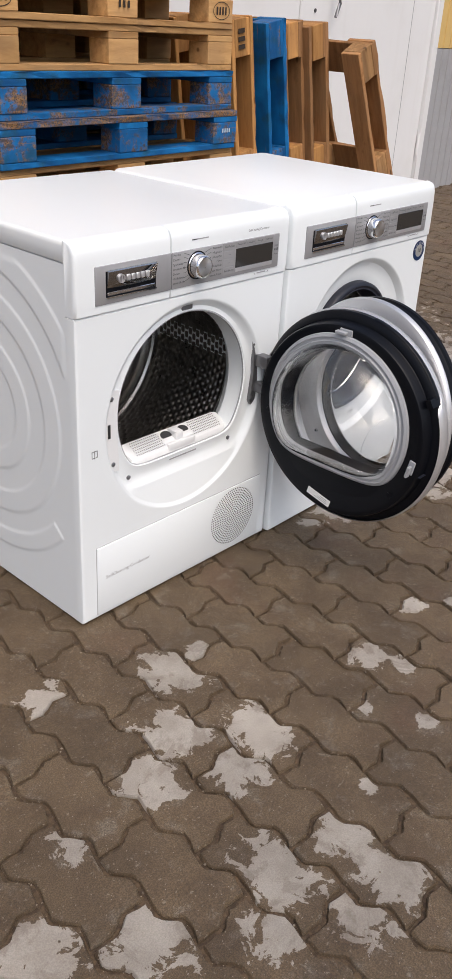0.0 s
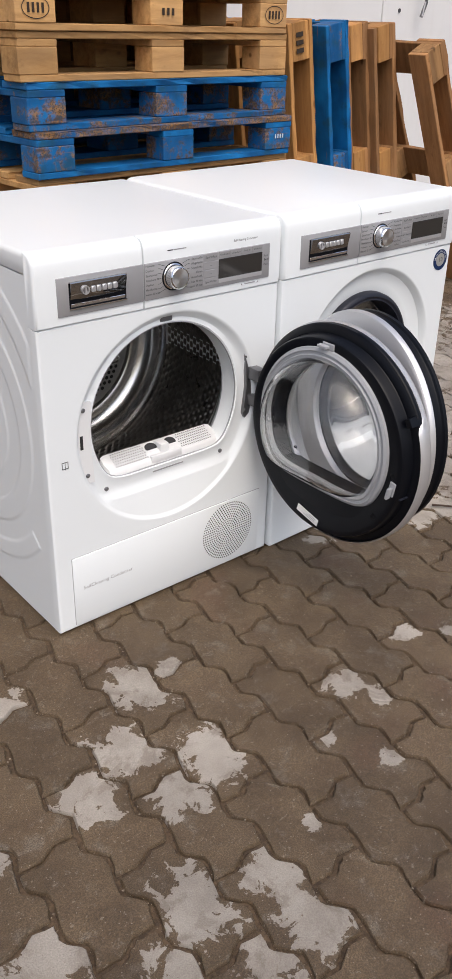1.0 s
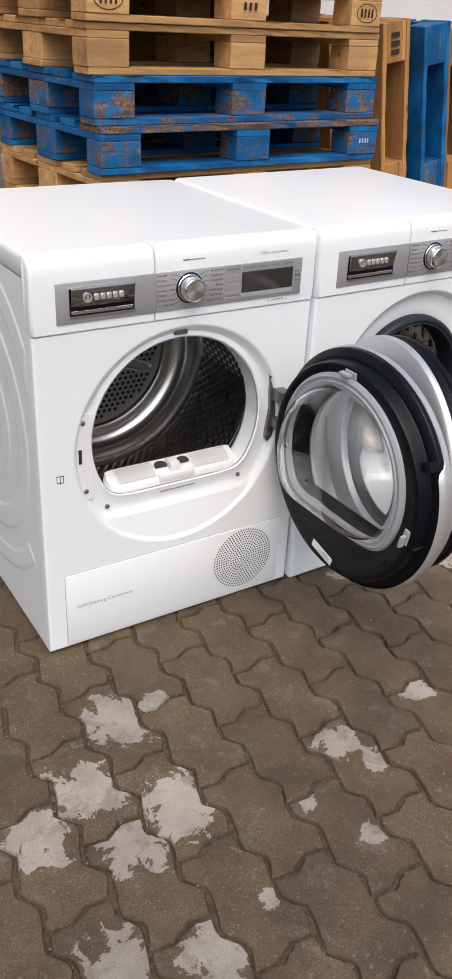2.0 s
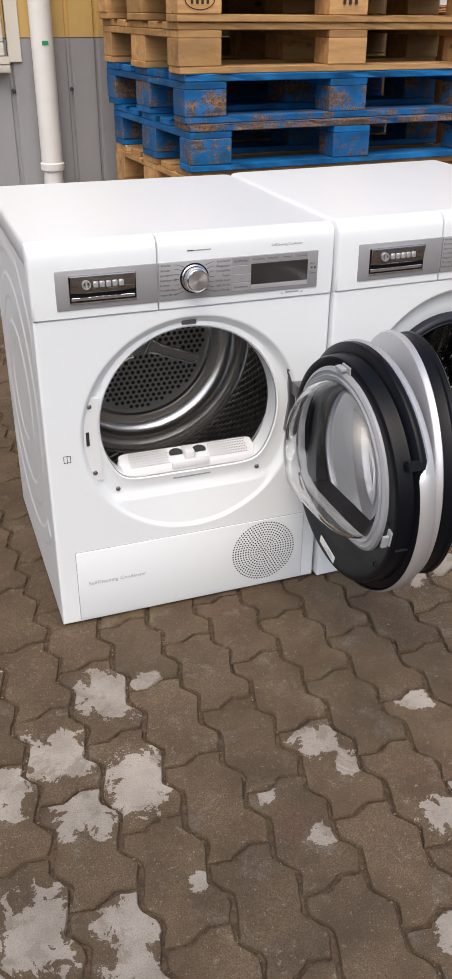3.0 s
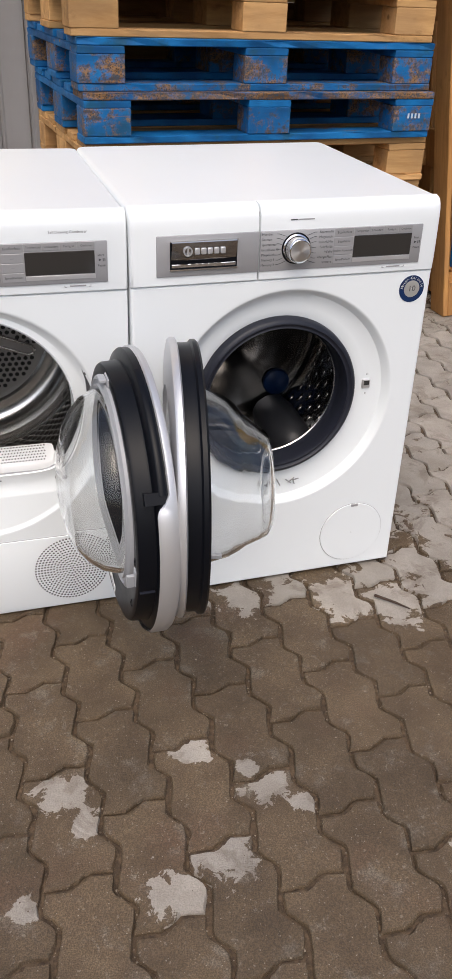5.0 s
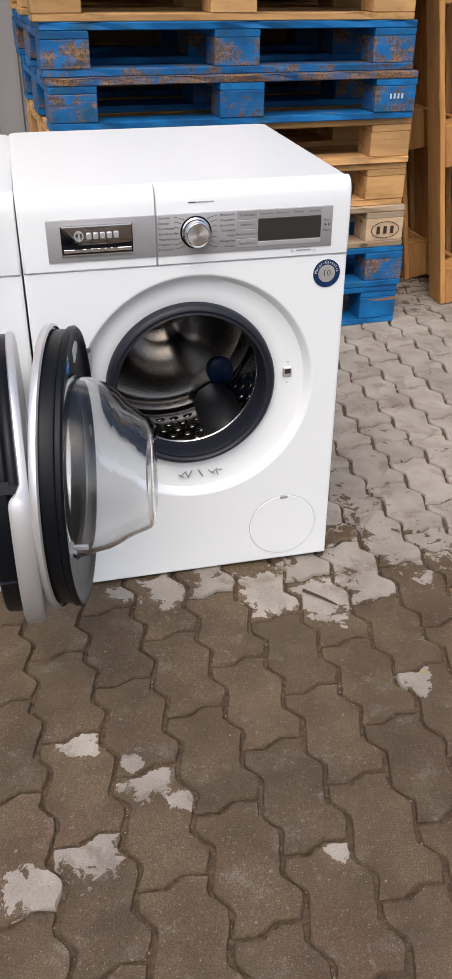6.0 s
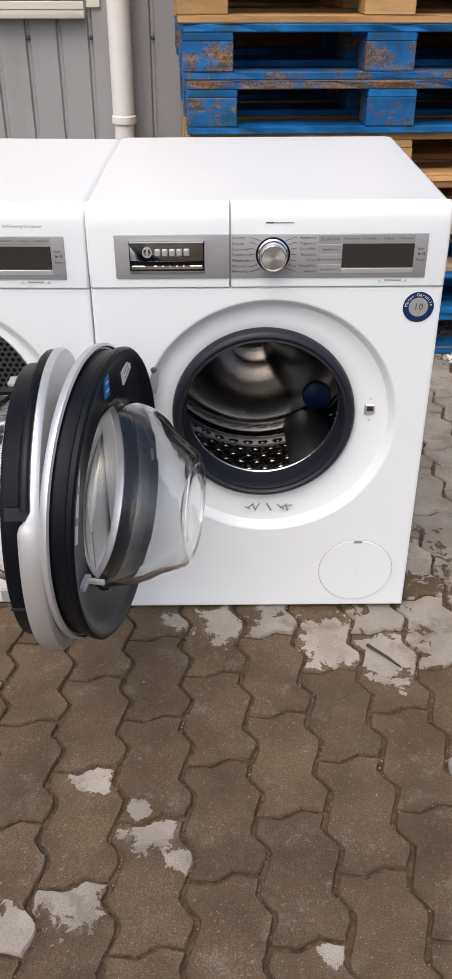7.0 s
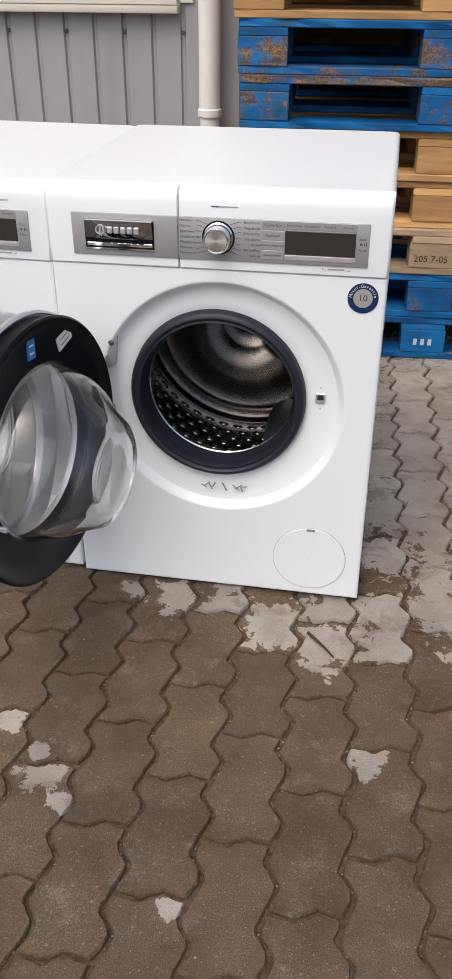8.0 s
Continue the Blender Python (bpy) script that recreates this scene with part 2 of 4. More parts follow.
def stone_centre(i, j):
    return GRID @ Vector(((i + 0.5) * PX, (j + 0.5 + 0.5 * ((i + 1) % 2)) * PY, 0))


def owner(x, y):
    """The centre of the stone on which a place lies."""
    p = GRID.inverted() @ Vector((x, y, 0))
    i = math.floor(p.x / PX)
    return stone_centre(i, math.floor(p.y / PY - 0.5 * ((i + 1) % 2)))


def paving_material(name, patches, single):
    m = mat(name, (0.1, 0.08, 0.06), 0.7, 0.0, 0.4)
    n = Nodes(m)
    pos = n.geo.outputs["Position"]
    coarse = n.math("SUBTRACT", n.noise(26.0, 5.0, 0.62, pos, 0.7), 0.5)
    pits = n.math("SUBTRACT", n.noise(150.0, 4.0, 0.7, pos), 0.5)
    edge = n.math("ADD", n.math("MULTIPLY", coarse, 3.4), n.math("MULTIPLY", pits, 0.55))
    pick = n.math("FRACT", n.math("ADD", n.math("MULTIPLY", n.obj.outputs["Random"], 7.0), n.geo.outputs["Random Per Island"]))
    best = None
    for x, y, r in patches:
        d = n.t.nodes.new("ShaderNodeVectorMath")
        d.operation = "DISTANCE"
        n.t.links.new(pos, d.inputs[0])
        d.inputs[1].default_value = (x, y, 0.0)
        near = n.math("SUBTRACT", 1.0, n.math("DIVIDE", d.outputs["Value"], r * 1.12))
        if single and r < 0.1:
            c = owner(x, y)
            o = n.t.nodes.new("ShaderNodeVectorMath")
            o.operation = "DISTANCE"
            n.t.links.new(n.obj.outputs["Location"], o.inputs[0])
            o.inputs[1].default_value = (c.x, c.y, 0.0)
            near = n.math("SUBTRACT", near, n.math("MULTIPLY", n.math("GREATER_THAN", o.outputs["Value"], 0.03), 5.0))
        best = near if best is None else n.math("MAXIMUM", best, near)
    best = n.math("MINIMUM", best, 0.78)
    best = n.math("ADD", best, n.math("MULTIPLY", n.math("SUBTRACT", pick, 0.55), 0.0 if single else 0.25))
    dry = n.step(n.math("ADD", best, edge), 0.0, 0.07)
    grain = n.noise(420.0, 3.0, 0.7, pos)
    blotch = n.noise(9.0, 5.0, 0.6, pos)
    wet = n.mix(n.step(blotch, 0.3, 0.7), (0.088, 0.057, 0.030), (0.165, 0.114, 0.065))
    wet = n.mix(n.math("MULTIPLY", n.step(n.noise(4.0, 3.0, 0.5, pos), 0.56, 0.72), 0.5), wet, (0.125, 0.064, 0.038))
    wet = n.mix(n.math("MULTIPLY", n.step(n.noise(48.0, 6.0, 0.7, pos), 0.45, 0.7), 0.45), wet, (0.160, 0.116, 0.074))
    pale = n.mix(n.step(blotch, 0.3, 0.7), (0.285, 0.252, 0.215), (0.40, 0.362, 0.315))
    c = n.mix(dry, wet, pale)
    film = n.step(n.noise(15.0, 6.0, 0.65, pos), 0.54, 0.70)
    c = n.mix(n.math("MULTIPLY", film, 0.36), c, (0.30, 0.27, 0.225))
    streak = n.step(n.noise(26.0, 7.0, 0.75, n.scaled(pos, (1.0, 1.0, 1.0), n.math("ADD", 3.7, 0.0)), 0.8), 0.60, 0.66)
    c = n.mix(n.math("MULTIPLY", streak, 0.34), c, (0.34, 0.305, 0.255))
    mud = n.step(n.noise(11.0, 6.0, 0.7, n.scaled(pos, (1.0, 1.0, 1.0), n.math("ADD", 9.1, 0.0)), 0.5), 0.53, 0.62)
    c = n.mix(n.math("MULTIPLY", mud, 0.30), c, (0.085, 0.053, 0.031))
    c = n.mix(n.step(grain, 0.40, 0.62), n.mix(n.math("SUBTRACT", 0.60, n.math("MULTIPLY", dry, 0.42)), c, (0.03, 0.021, 0.012)), c)
    c = n.mix(n.step(n.voronoi(95.0, pos), 0.11, 0.06), c, (0.27, 0.235, 0.19))
    c = n.mix(n.math("MULTIPLY", n.step(n.noise(120.0, 4.0, 0.7, pos), 0.62, 0.67), 0.35), c, (0.34, 0.30, 0.24))
    hue = n.t.nodes.new("ShaderNodeHueSaturation")
    n.put(hue.inputs["Value"], n.math("ADD", n.math("MULTIPLY", pick, 0.26), 0.87))
    n.put(hue.inputs["Color"], c)
    n.color(hue.outputs["Color"])
    n.rough(n.math("ADD", n.math("MULTIPLY", dry, 0.3), n.math("ADD", n.math("MULTIPLY", blotch, 0.2), 0.48)))
    n.bump(n.math("ADD", grain, n.math("MULTIPLY", n.noise(60.0, 5.0, 0.7, pos), 1.5)), 0.8, 0.0025)
    return m


PAVER = paving_material("damp_concrete_paver", DRY + DRY_FAR, True)
PAVER_FAR = paving_material("far_damp_concrete_paver", DRY_FAR, False)
SOIL = mat("joint_soil", (0.05, 0.036, 0.026), 0.9)
nd = Nodes(SOIL)
sp = nd.geo.outputs["Position"]
nd.color(nd.mix(nd.step(nd.noise(90.0, 5.0, 0.7, sp), 0.35, 0.7), (0.050, 0.032, 0.018), (0.125, 0.083, 0.048)))
nd.bump(nd.noise(140.0, 5.0, 0.7, sp), 0.9, 0.004)


# ---------------------------------------------------------------- mesh helpers
def part(name, bm, material, parent=None, label="", smooth=0.0, slots=()):
    """Links a bmesh as one mesh object, under a thing or a part where one is given."""
    bmesh.ops.recalc_face_normals(bm, faces=bm.faces)
    me = bpy.data.meshes.new(name)
    bm.to_mesh(me)
    bm.free()
    return link(name, me, material, parent, label, smooth, slots)


def link(name, me, material, parent=None, label="", smooth=0.0, slots=()):
    me.materials.append(material)
    for extra in slots:
        me.materials.append(extra)
    if smooth:
        me.shade_smooth()
        me.set_sharp_from_angle(angle=radians(smooth))
    ob = new(name, me)
    ob.parent = parent
    if label:
        ob["label"] = label
    return ob


def box(x0, x1, y0, y1, z0, z1, bevel=0.0, segs=1, bm=None):
    bm = bm or bmesh.new()
    made = bmesh.ops.create_cube(bm, size=1.0)["verts"]
    for v in made:
        v.co = Vector(((x0 + x1) / 2 + v.co.x * (x1 - x0), (y0 + y1) / 2 + v.co.y * (y1 - y0), (z0 + z1) / 2 + v.co.z * (z1 - z0)))
    if bevel:
        edges = list({e for v in made for e in v.link_edges})
        bmesh.ops.bevel(bm, geom=edges, offset=bevel, segments=segs, profile=0.5, affect="EDGES")
    return bm


def rings(loops, cap_first=False, cap_last=False, closed=True, bm=None):
    """Quads between loops of points that have the same count."""
    bm = bm or bmesh.new()
    rows = [[bm.verts.new(p) for p in loop] for loop in loops]
    for a, b in zip(rows, rows[1:]):
        n = len(a)
        for i in range(n if closed else n - 1):
            j = (i + 1) % n
            bm.faces.new((a[i], a[j], b[j], b[i]))
    if cap_first:
        bm.faces.new(rows[0])
    if cap_last:
        bm.faces.new(rows[-1][::-1])
    return bm


def lathe(profile, cx, cz, count=72, axis="y", cap_first=False, cap_last=False):
    """Turns (radius, depth) round an axis along y through (cx, cz)."""
    loops = []
    for r, d in profile:
        loops.append([(cx + r * math.cos(a), d, cz + r * math.sin(a)) for a in (i * math.tau / count for i in range(count))])
    return rings(loops, cap_first, cap_last)


def tube(points, radius, sides=10, bm=None, caps=True):
    loops = []
    for i, p in enumerate(points):
        a, b = Vector(points[max(i - 1, 0)]), Vector(points[min(i + 1, len(points) - 1)])
        d = (b - a).normalized()
        u = d.cross(Vector((0.3, 0.2, 0.93))).normalized()
        v = d.cross(u)
        r = radius[i] if isinstance(radius, (list, tuple)) else radius
        loops.append([Vector(p) + r * (u * math.cos(k * math.tau / sides) + v * math.sin(k * math.tau / sides)) for k in range(sides)])
    return rings(loops, caps, caps, bm=bm)


def prism(outline, depth0, depth1, plane="xz", bm=None):
    """Extrudes an outline; plane xz runs along y, plane yz along x, plane xy along z."""
    put = {"xz": lambda a, b, d: (a, d, b), "yz": lambda a, b, d: (d, a, b), "xy": lambda a, b, d: (a, b, d)}[plane]
    return rings([[put(a, b, d) for a, b in outline] for d in (depth0, depth1)], True, True, bm=bm)


def words(text, size, material, parent, matrix, name="lettering", align="LEFT", spread=1.0):
    """Flat lettering in the built-in font, turned into a mesh."""
    cu = bpy.data.curves.new(name, "FONT")
    cu.body, cu.size, cu.align_x, cu.resolution_u, cu.space_character = text, size, align, 2, spread
    tmp = bpy.data.objects.new(name, cu)
    me = bpy.data.meshes.new_from_object(tmp)
    bpy.data.objects.remove(tmp)
    ob = link(name, me, material, parent)
    ob.matrix_basis = matrix
    return ob


def front(x, z, y=-0.0035):
    """The pose of lettering on a front that faces -y."""
    return pose(x, y, z, 90, 0, 0)


def thing(name, m, label, category, group="", kind=""):
    ob = new(name)
    ob.matrix_basis = m
    return tagged(ob, label, category, group, kind)


# ---------------------------------------------------------------- ground and building
bm = bmesh.new()
bmesh.ops.create_grid(bm, x_segments=40, y_segments=40, size=60.0)
ground = tagged(part("ground", bm, SOIL), "dark soil bed under the yard paving", "ground", kind="structure")
ground.location = (0, 0, -0.0078)

WALL = pose(0.3, 2.30, 0.0, 0, 0, 5.1)  # the building's front line, x along it


def corrugated(x0, x1, z0, z1, pitch=0.1183, depth=0.012, y0=0.0):
    """A sheet of flat pans with narrow grooves, closed behind."""
    xs = []
    x = x0
    while x < x1 - 0.001:
        xs += [(x, y0 + 0.0), (x + 0.006, y0 + depth), (x + 0.016, y0 + depth), (x + 0.022, y0 + 0.0)]
        x += pitch
    xs += [(x1, y0), (x1, y0 + 0.10), (x0, y0 + 0.10)]
    return prism(xs, z0, z1, "xy")


def wall_piece(name, x0, x1, z0, z1, material, label):
    ob = tagged(part(name, corrugated(x0, x1, z0, z1), material), label, "wall", kind="structure")
    ob.matrix_basis = WALL
    return ob


wall_piece("wall_lower_west", -4.1475, 1.70, -0.02, 1.08, SHEET_GREY, "grey ribbed sheet-metal wall of the building")
wall_piece("wall_upper_west", -4.1475, 1.70, 1.084, 3.1, SHEET_YELLOW, "ochre ribbed sheet-metal wall above the grey band")
wall_piece("wall_lower_east", 5.475, 10.0, -0.02, 1.08, SHEET_GREY, "grey ribbed sheet-metal wall beside the white gate")
wall_piece("wall_upper_east", 5.475, 10.0, 1.084, 3.1, SHEET_YELLOW, "ochre ribbed sheet-metal wall beside the white gate")
ob = tagged(part("wall_lintel", box(1.702, 5.473, 0, 0.1, 2.5, 3.1), SHEET_YELLOW), "ochre wall over the white gate", "wall", kind="structure")
ob.matrix_basis = WALL

# screws on the sheet
for i in range(9):
    ob = tagged(part("wall_screw", lathe([(0.0085, -0.0005), (0.0085, -0.004), (0.005, -0.007)], -0.704 + 0.2366 * i, 0.896, 10, cap_first=True, cap_last=True), SCREW, smooth=40),
                "dark screw head in the grey sheet wall", "screw", "wall screws")
    ob.matrix_basis = WALL

# window with its sill
window = thing("window_1", WALL @ pose(0.036, 0, 0.008), "cream-framed window with a projecting metal sill", "window", kind="structure")
part("window_sill", box(-1.6, -0.045, -0.055, 0.004, 0.955, 0.985, 0.004, 2), CREAM, window, smooth=40)
part("sill_lip", box(-1.6, -0.047, -0.058, -0.050, 0.985, 1.012, 0.002), CREAM, window)
part("window_frame", box(-1.6, -0.058, -0.035, -0.002, 1.014, 1.06, 0.004), CREAM, window)
part("window_stile", box(-0.10, -0.058, -0.033, -0.002, 1.062, 1.95, 0.004), CREAM, window)
part("trim", box(-0.040, 0.012, -0.012, -0.001, 0.99, 2.0, 0.002), CREAM, window)
pane = part("pane", box(-1.6, -0.102, -0.014, -0.006, 1.062, 1.95), TINTED, window)

# drainpipe
pipe = thing("drainpipe", WALL @ pose(0.118, -0.075, 0), "off-white plastic drainpipe with a collar on the wall", "drainpipe")
UP = pose(0, 0, 0, 90, 0, 0)  # turns a lathed shape upright
for name, profile in (("lower_pipe", [(0.040, -0.01), (0.0395, 0.62)]), ("upper_pipe", [(0.043, 0.62), (0.0425, 3.0)]),
                      ("collar", [(0.041, 0.600), (0.048, 0.602), (0.0495, 0.610), (0.048, 0.622), (0.0485, 0.628), (0.043, 0.632)])):
    part(name, lathe(profile, 0, 0, 28), PIPE, pipe, smooth=50).matrix_basis = UP
part("sticker", box(-0.012, 0.012, -0.0445, -0.0425, 1.06, 1.075), GREEN, pipe, "small green sticker")

# white gate of two leaves
gate = thing("gate_1", WALL, "white painted two-leaf metal gate in the wall", "gate", kind="structure")
part("leaf", box(1.704, 3.533, 0.01, 0.06, 0.03, 2.49, 0.004), GATE_WHITE, gate)
leaf = part("leaf", box(3.541, 5.378, 0.006, 0.056, 0.03, 2.49, 0.004), GATE_WHITE, gate)
part("leaf_fold", box(5.02, 5.024, 0.004, 0.010, 0.03, 2.49), SHEET_GREY, leaf)
part("gate_jamb", box(5.384, 5.470, -0.02, 0.09, 0.0, 2.5, 0.006), GATE_WHITE, gate, smooth=40)
for z in (0.30, 1.9):
    part("hinge", lathe([(0.014, 0), (0.014, 0.16)], 0, 0, 14, cap_first=True, cap_last=True), GATE_WHITE, gate, smooth=50).matrix_basis = pose(5.380, -0.012, z) @ UP
handle = part("handle", tube([(3.885, 0.0, 1.40), (3.885, -0.05, 1.39), (3.895, -0.055, 1.32), (3.855, -0.055, 1.24)], 0.011, 10), HINGE, gate, "grey metal pull handle", smooth=50)
part("keyhole", lathe([(0.012, 0.004), (0.012, 0.0)], 3.70, 1.27, 12, cap_first=True, cap_last=True), SCREW, gate)


# ---------------------------------------------------------------- pallets
def plank(lx, ly, lz, rng, chip=0.003, cut=0.0):
    """A sawn board or block from the origin with slightly uneven edges and worn corners."""
    n = max(2, int(max(lx, ly) / 0.07))
    along_x = lx >= ly
    bm = bmesh.new()
    loops = []
    tip = 0.0025 / max(lx, ly)
    stops = [0.0, tip] + [i / n for i in range(1, n)] + [1.0 - tip, 1.0]
    for f in stops:
        e = 0.0022 if f in (0.0, 1.0) else 0.0
        j = [0.0] * 4 if f in (0.0, 1.0) else [rng.uniform(-chip, chip) for _ in range(4)]
        w, h = (ly, lz) if along_x else (lx, lz)
        b = 0.0025
        sec = [(b + e, e), (w - b - e, e + j[0] * 0.3), (w - e, b + e), (w - e + j[1], h - b - e), (w - b - e + j[2], h - e), (b + e + j[3], h - e), (e - j[3], h - b - e), (e, b + e)]
        d = f * (lx if along_x else ly)
        loops.append([(d, p, q) if along_x else (p, d, q) for p, q in sec])
    return rings(loops, True, True, bm=bm)


def pallet(m, boards, blocks, seed, label, group, missing=()):
    """A four-way timber pallet, 1.2 x 0.8 x 0.144 m, long side along x."""
    rng = random.Random(seed)
    p = thing("pallet", m, label, "pallet", group)

    def add(name, x, y, z, lx, ly, lz, material, chip=0.003):
        o = part(name, plank(lx, ly, lz, rng, chip), material, p)
        o.location = (x + rng.uniform(-0.002, 0.002), y + rng.uniform(-0.0015, 0.0015), z)
        o.rotation_euler = (0, 0, radians(rng.uniform(-0.2, 0.2)))
        return o

    for k, (y, w) in enumerate(((0.0, 0.100), (0.3275, 0.145), (0.700, 0.100))):
        add("skid", 0, y, 0.0, 1.2, w, 0.021, boards)
        for x in (0.0, 0.5275, 1.055):
            add("block", x, y, 0.0212, 0.145, w, 0.0788, blocks, 0.001)
    for x in (0.0, 0.5275, 1.055):
        add("stringer", x, 0.0, 0.100, 0.145, 0.8, 0.0215, boards)
    for k, (y, w) in enumerate(((0.0, 0.145), (0.186, 0.100), (0.3275, 0.145), (0.514, 0.100), (0.655, 0.145))):
        if k not in missing:
            add("deck_board", 0, y, 0.122, 1.2, w, 0.0215, boards, 0.006)
    return p


STACK = pose(0.692, 1.294, 0.0, 0, 0, 4.2)
WOODEN, PAINTED = "used pale pine pallet lying in the tall stack", "blue-painted worn pallet lying in the tall stack"
LAYERS = [
    (0.045, 0.00, 0.2, BLUE, BLUE, PAINTED), (0.052, 0.005, -0.2, BLUE, BLUE_BLOCK, PAINTED),
    (0.044, 0.00, 0.3, WOOD_GREY, WOOD_GREY, "grey weathered pine pallet lying in the stack"), (0.034, 0.012, 0.0, WOOD, WOOD, WOODEN),
    (0.030, 0.00, 0.2, WOOD, WOOD, WOODEN), (0.022, -0.018, 0.0, BLUE, BLUE_BLOCK, PAINTED),
    (0.012, 0.004, 0.3, BLUE, BLUE_BLOCK, PAINTED), (-0.002, 0.012, -0.3, WOOD, WOOD, WOODEN), (-0.010, 0.0, 0.3, WOOD, WOOD, WOODEN),
    (0.004, 0.01, -0.2, WOOD, WOOD, WOODEN), (0.0, 0.0, 0.2, WOOD, WOOD, WOODEN), (0.008, 0.006, 0.0, WOOD, WOOD, WOODEN),
    (0.002, 0.0, 0.2, WOOD, WOOD, WOODEN), (0.006, 0.004, -0.1, WOOD, WOOD, WOODEN),
]
BARE = blue_material("mostly_bare_blue_paint", 0.45)
stack = []
for k, (dx, dy, turn, boards, blocks, label) in enumerate(LAYERS):
    stack.append(pallet(STACK @ pose(dx, dy, 0.1440 * k, 0, 0, turn), boards, blocks, 11 + k, label, "stacked pallets"))


for o in stack[5].children:
    if o.name.startswith("deck_board") and o.location.y < 0.05:
        o.data.materials[0] = BARE
for o in stack[6].children:
    if o.name.startswith("skid") and o.location.y < 0.05:
        o.data.materials[0] = BLUE_BLOCK


def stamp(p, x, z, w, h, dark, bars=3, oval=True):
    """A stamped oval mark with plain bars, on the long side of a pallet's block."""
    bm = bmesh.new()
    if oval:
        ring = [[((w / 2 - t) * math.cos(a), 0, (h / 2 - t) * math.sin(a)) for a in (i * math.tau / 32 for i in range(32))] for t in (0, 0.003)]
        rings(ring, bm=bm)
    bar = w * 0.6 / (2 * bars - 1)
    for i in range(bars):
        a = -w * 0.3 + 2 * i * bar
        box(a, a + bar, -0.0002, 0.0002, -h * 0.22, h * 0.22, bm=bm)
    o = part("stamp", bm, dark, p)
    o.location = (x, -0.0045, z)


for k in (8,):
    for x in (0.072, 1.127):
        stamp(stack[k], x, 0.062, 0.10, 0.062, BURNT, 4)
    stamp(stack[k], 0.60, 0.062, 0.09, 0.05, BURNT, 3, False)
stamp(stack[2], 1.127, 0.06, 0.11, 0.06, BURNT, 3)
words("205 7-05", 0.030, BURNT, stack[2], pose(0.54, -0.0045, 0.042, 90, 0, 0), "stamp_lettering")
stamp(stack[0], 0.60, 0.06, 0.10, 0.05, CHALK, 3, False)
stamp(stack[5], 1.127, 0.07, 0.08, 0.035, CHALK, 4, False)

# pallets stood on end, leaning against the stack; the skids face the stack
def leaning(x, y, tilt, turn, boards, blocks, seed, label, missing=()):
    """x, y: the foot of the front corner; tilt: degrees out of upright."""
    stand = Matrix(((0, 0, 1, 0), (0, -1, 0, 0.8), (1, 0, 0, 0), (0, 0, 0, 1)))
    m = pose(x, y, 0.0, 0, 0, turn) @ pose(0, 0, 0, 0, -tilt, 0) @ stand
    return pallet(m, boards, blocks, seed, label, "leaning pallets", missing)


LEANERS = [
    leaning(2.19, 1.52, 9.0, 3, WOOD_ORANGE, WOOD_ORANGE, 41, "orange-brown pine pallet stood on end against the stack"),
    leaning(2.405, 1.50, 10.0, 3, BLUE, BLUE_BLOCK, 42, "blue-painted pallet stood on end among leaning pallets"),
    leaning(2.575, 1.53, 10.5, 3, WOOD_RUST, WOOD_ORANGE, 45, "brown pine pallet stood on end, close behind another"),
    leaning(2.735, 1.50, 11.5, 3, WOOD_RUST, WOOD_ORANGE, 43, "brown weathered pallet stood on end, leaning"),
    leaning(3.19, 1.33, 26.0, 0, WOOD_RUST, WOOD_OLD, 44, "dark weathered pallet with a split board, leaning steeply", (1, 3)),
]


# pallets added on their long sides in the gap behind the stack, shading it
for x, y, z, turn, seed in ((0.735, 2.262, 0.0, 4.6, 51), (0.725, 2.262, 0.802, 4.6, 53)):
    edge = Matrix(((1, 0, 0, 0), (0, 0, -1, 0), (0, 1, 0, 0), (0, 0, 0, 1)))
    pallet(pose(x, y, z, 0, 0, turn) @ edge, WOOD_OLD, WOOD_OLD, seed, "dark weathered pallet added on its side to shade the stack from behind", "pallets behind the stack")


bm = bmesh.new()
for i in range(3):
    box(1.085 + 0.030 * i, 1.103 + 0.030 * i, 0.8040, 0.8048, 0.040, 0.082, bm=bm)
part("stamp", bm, BURNT, LEANERS[0])


# ---------------------------------------------------------------- laundry machines
W, N = 0.598, 96


def rect_loop(x0, x1, z0, z1, y, cx, cz):
    """N points on a rectangle, at even angles round (cx, cz), with the corners hit."""
    pts, angles = [], []
    for i in range(N):
        a = i * math.tau / N
        c, s = math.cos(a), math.sin(a)
        k = min(((x1 if c > 0 else x0) - cx) / c if abs(c) > 1e-9 else 9, ((z1 if s > 0 else z0) - cz) / s if abs(s) > 1e-9 else 9)
        pts.append([cx + k * c, y, cz + k * s])
        angles.append(a)
    for px, pz in ((x0, z0), (x0, z1), (x1, z0), (x1, z1)):
        a = math.atan2(pz - cz, px - cx) % math.tau
        i = min(range(N), key=lambda k: abs((angles[k] - a + math.pi) % math.tau - math.pi))
        pts[i] = [px, y, pz]
    return [tuple(p) for p in pts]


def polar(cx, cz, radius, y):
    """N points at radius(angle), or at one radius."""
    out = []
    for i in range(N):
        a = i * math.tau / N
        r = radius(a) if callable(radius) else radius
        out.append((cx + r * math.cos(a), y, cz + r * math.sin(a)))
    return out


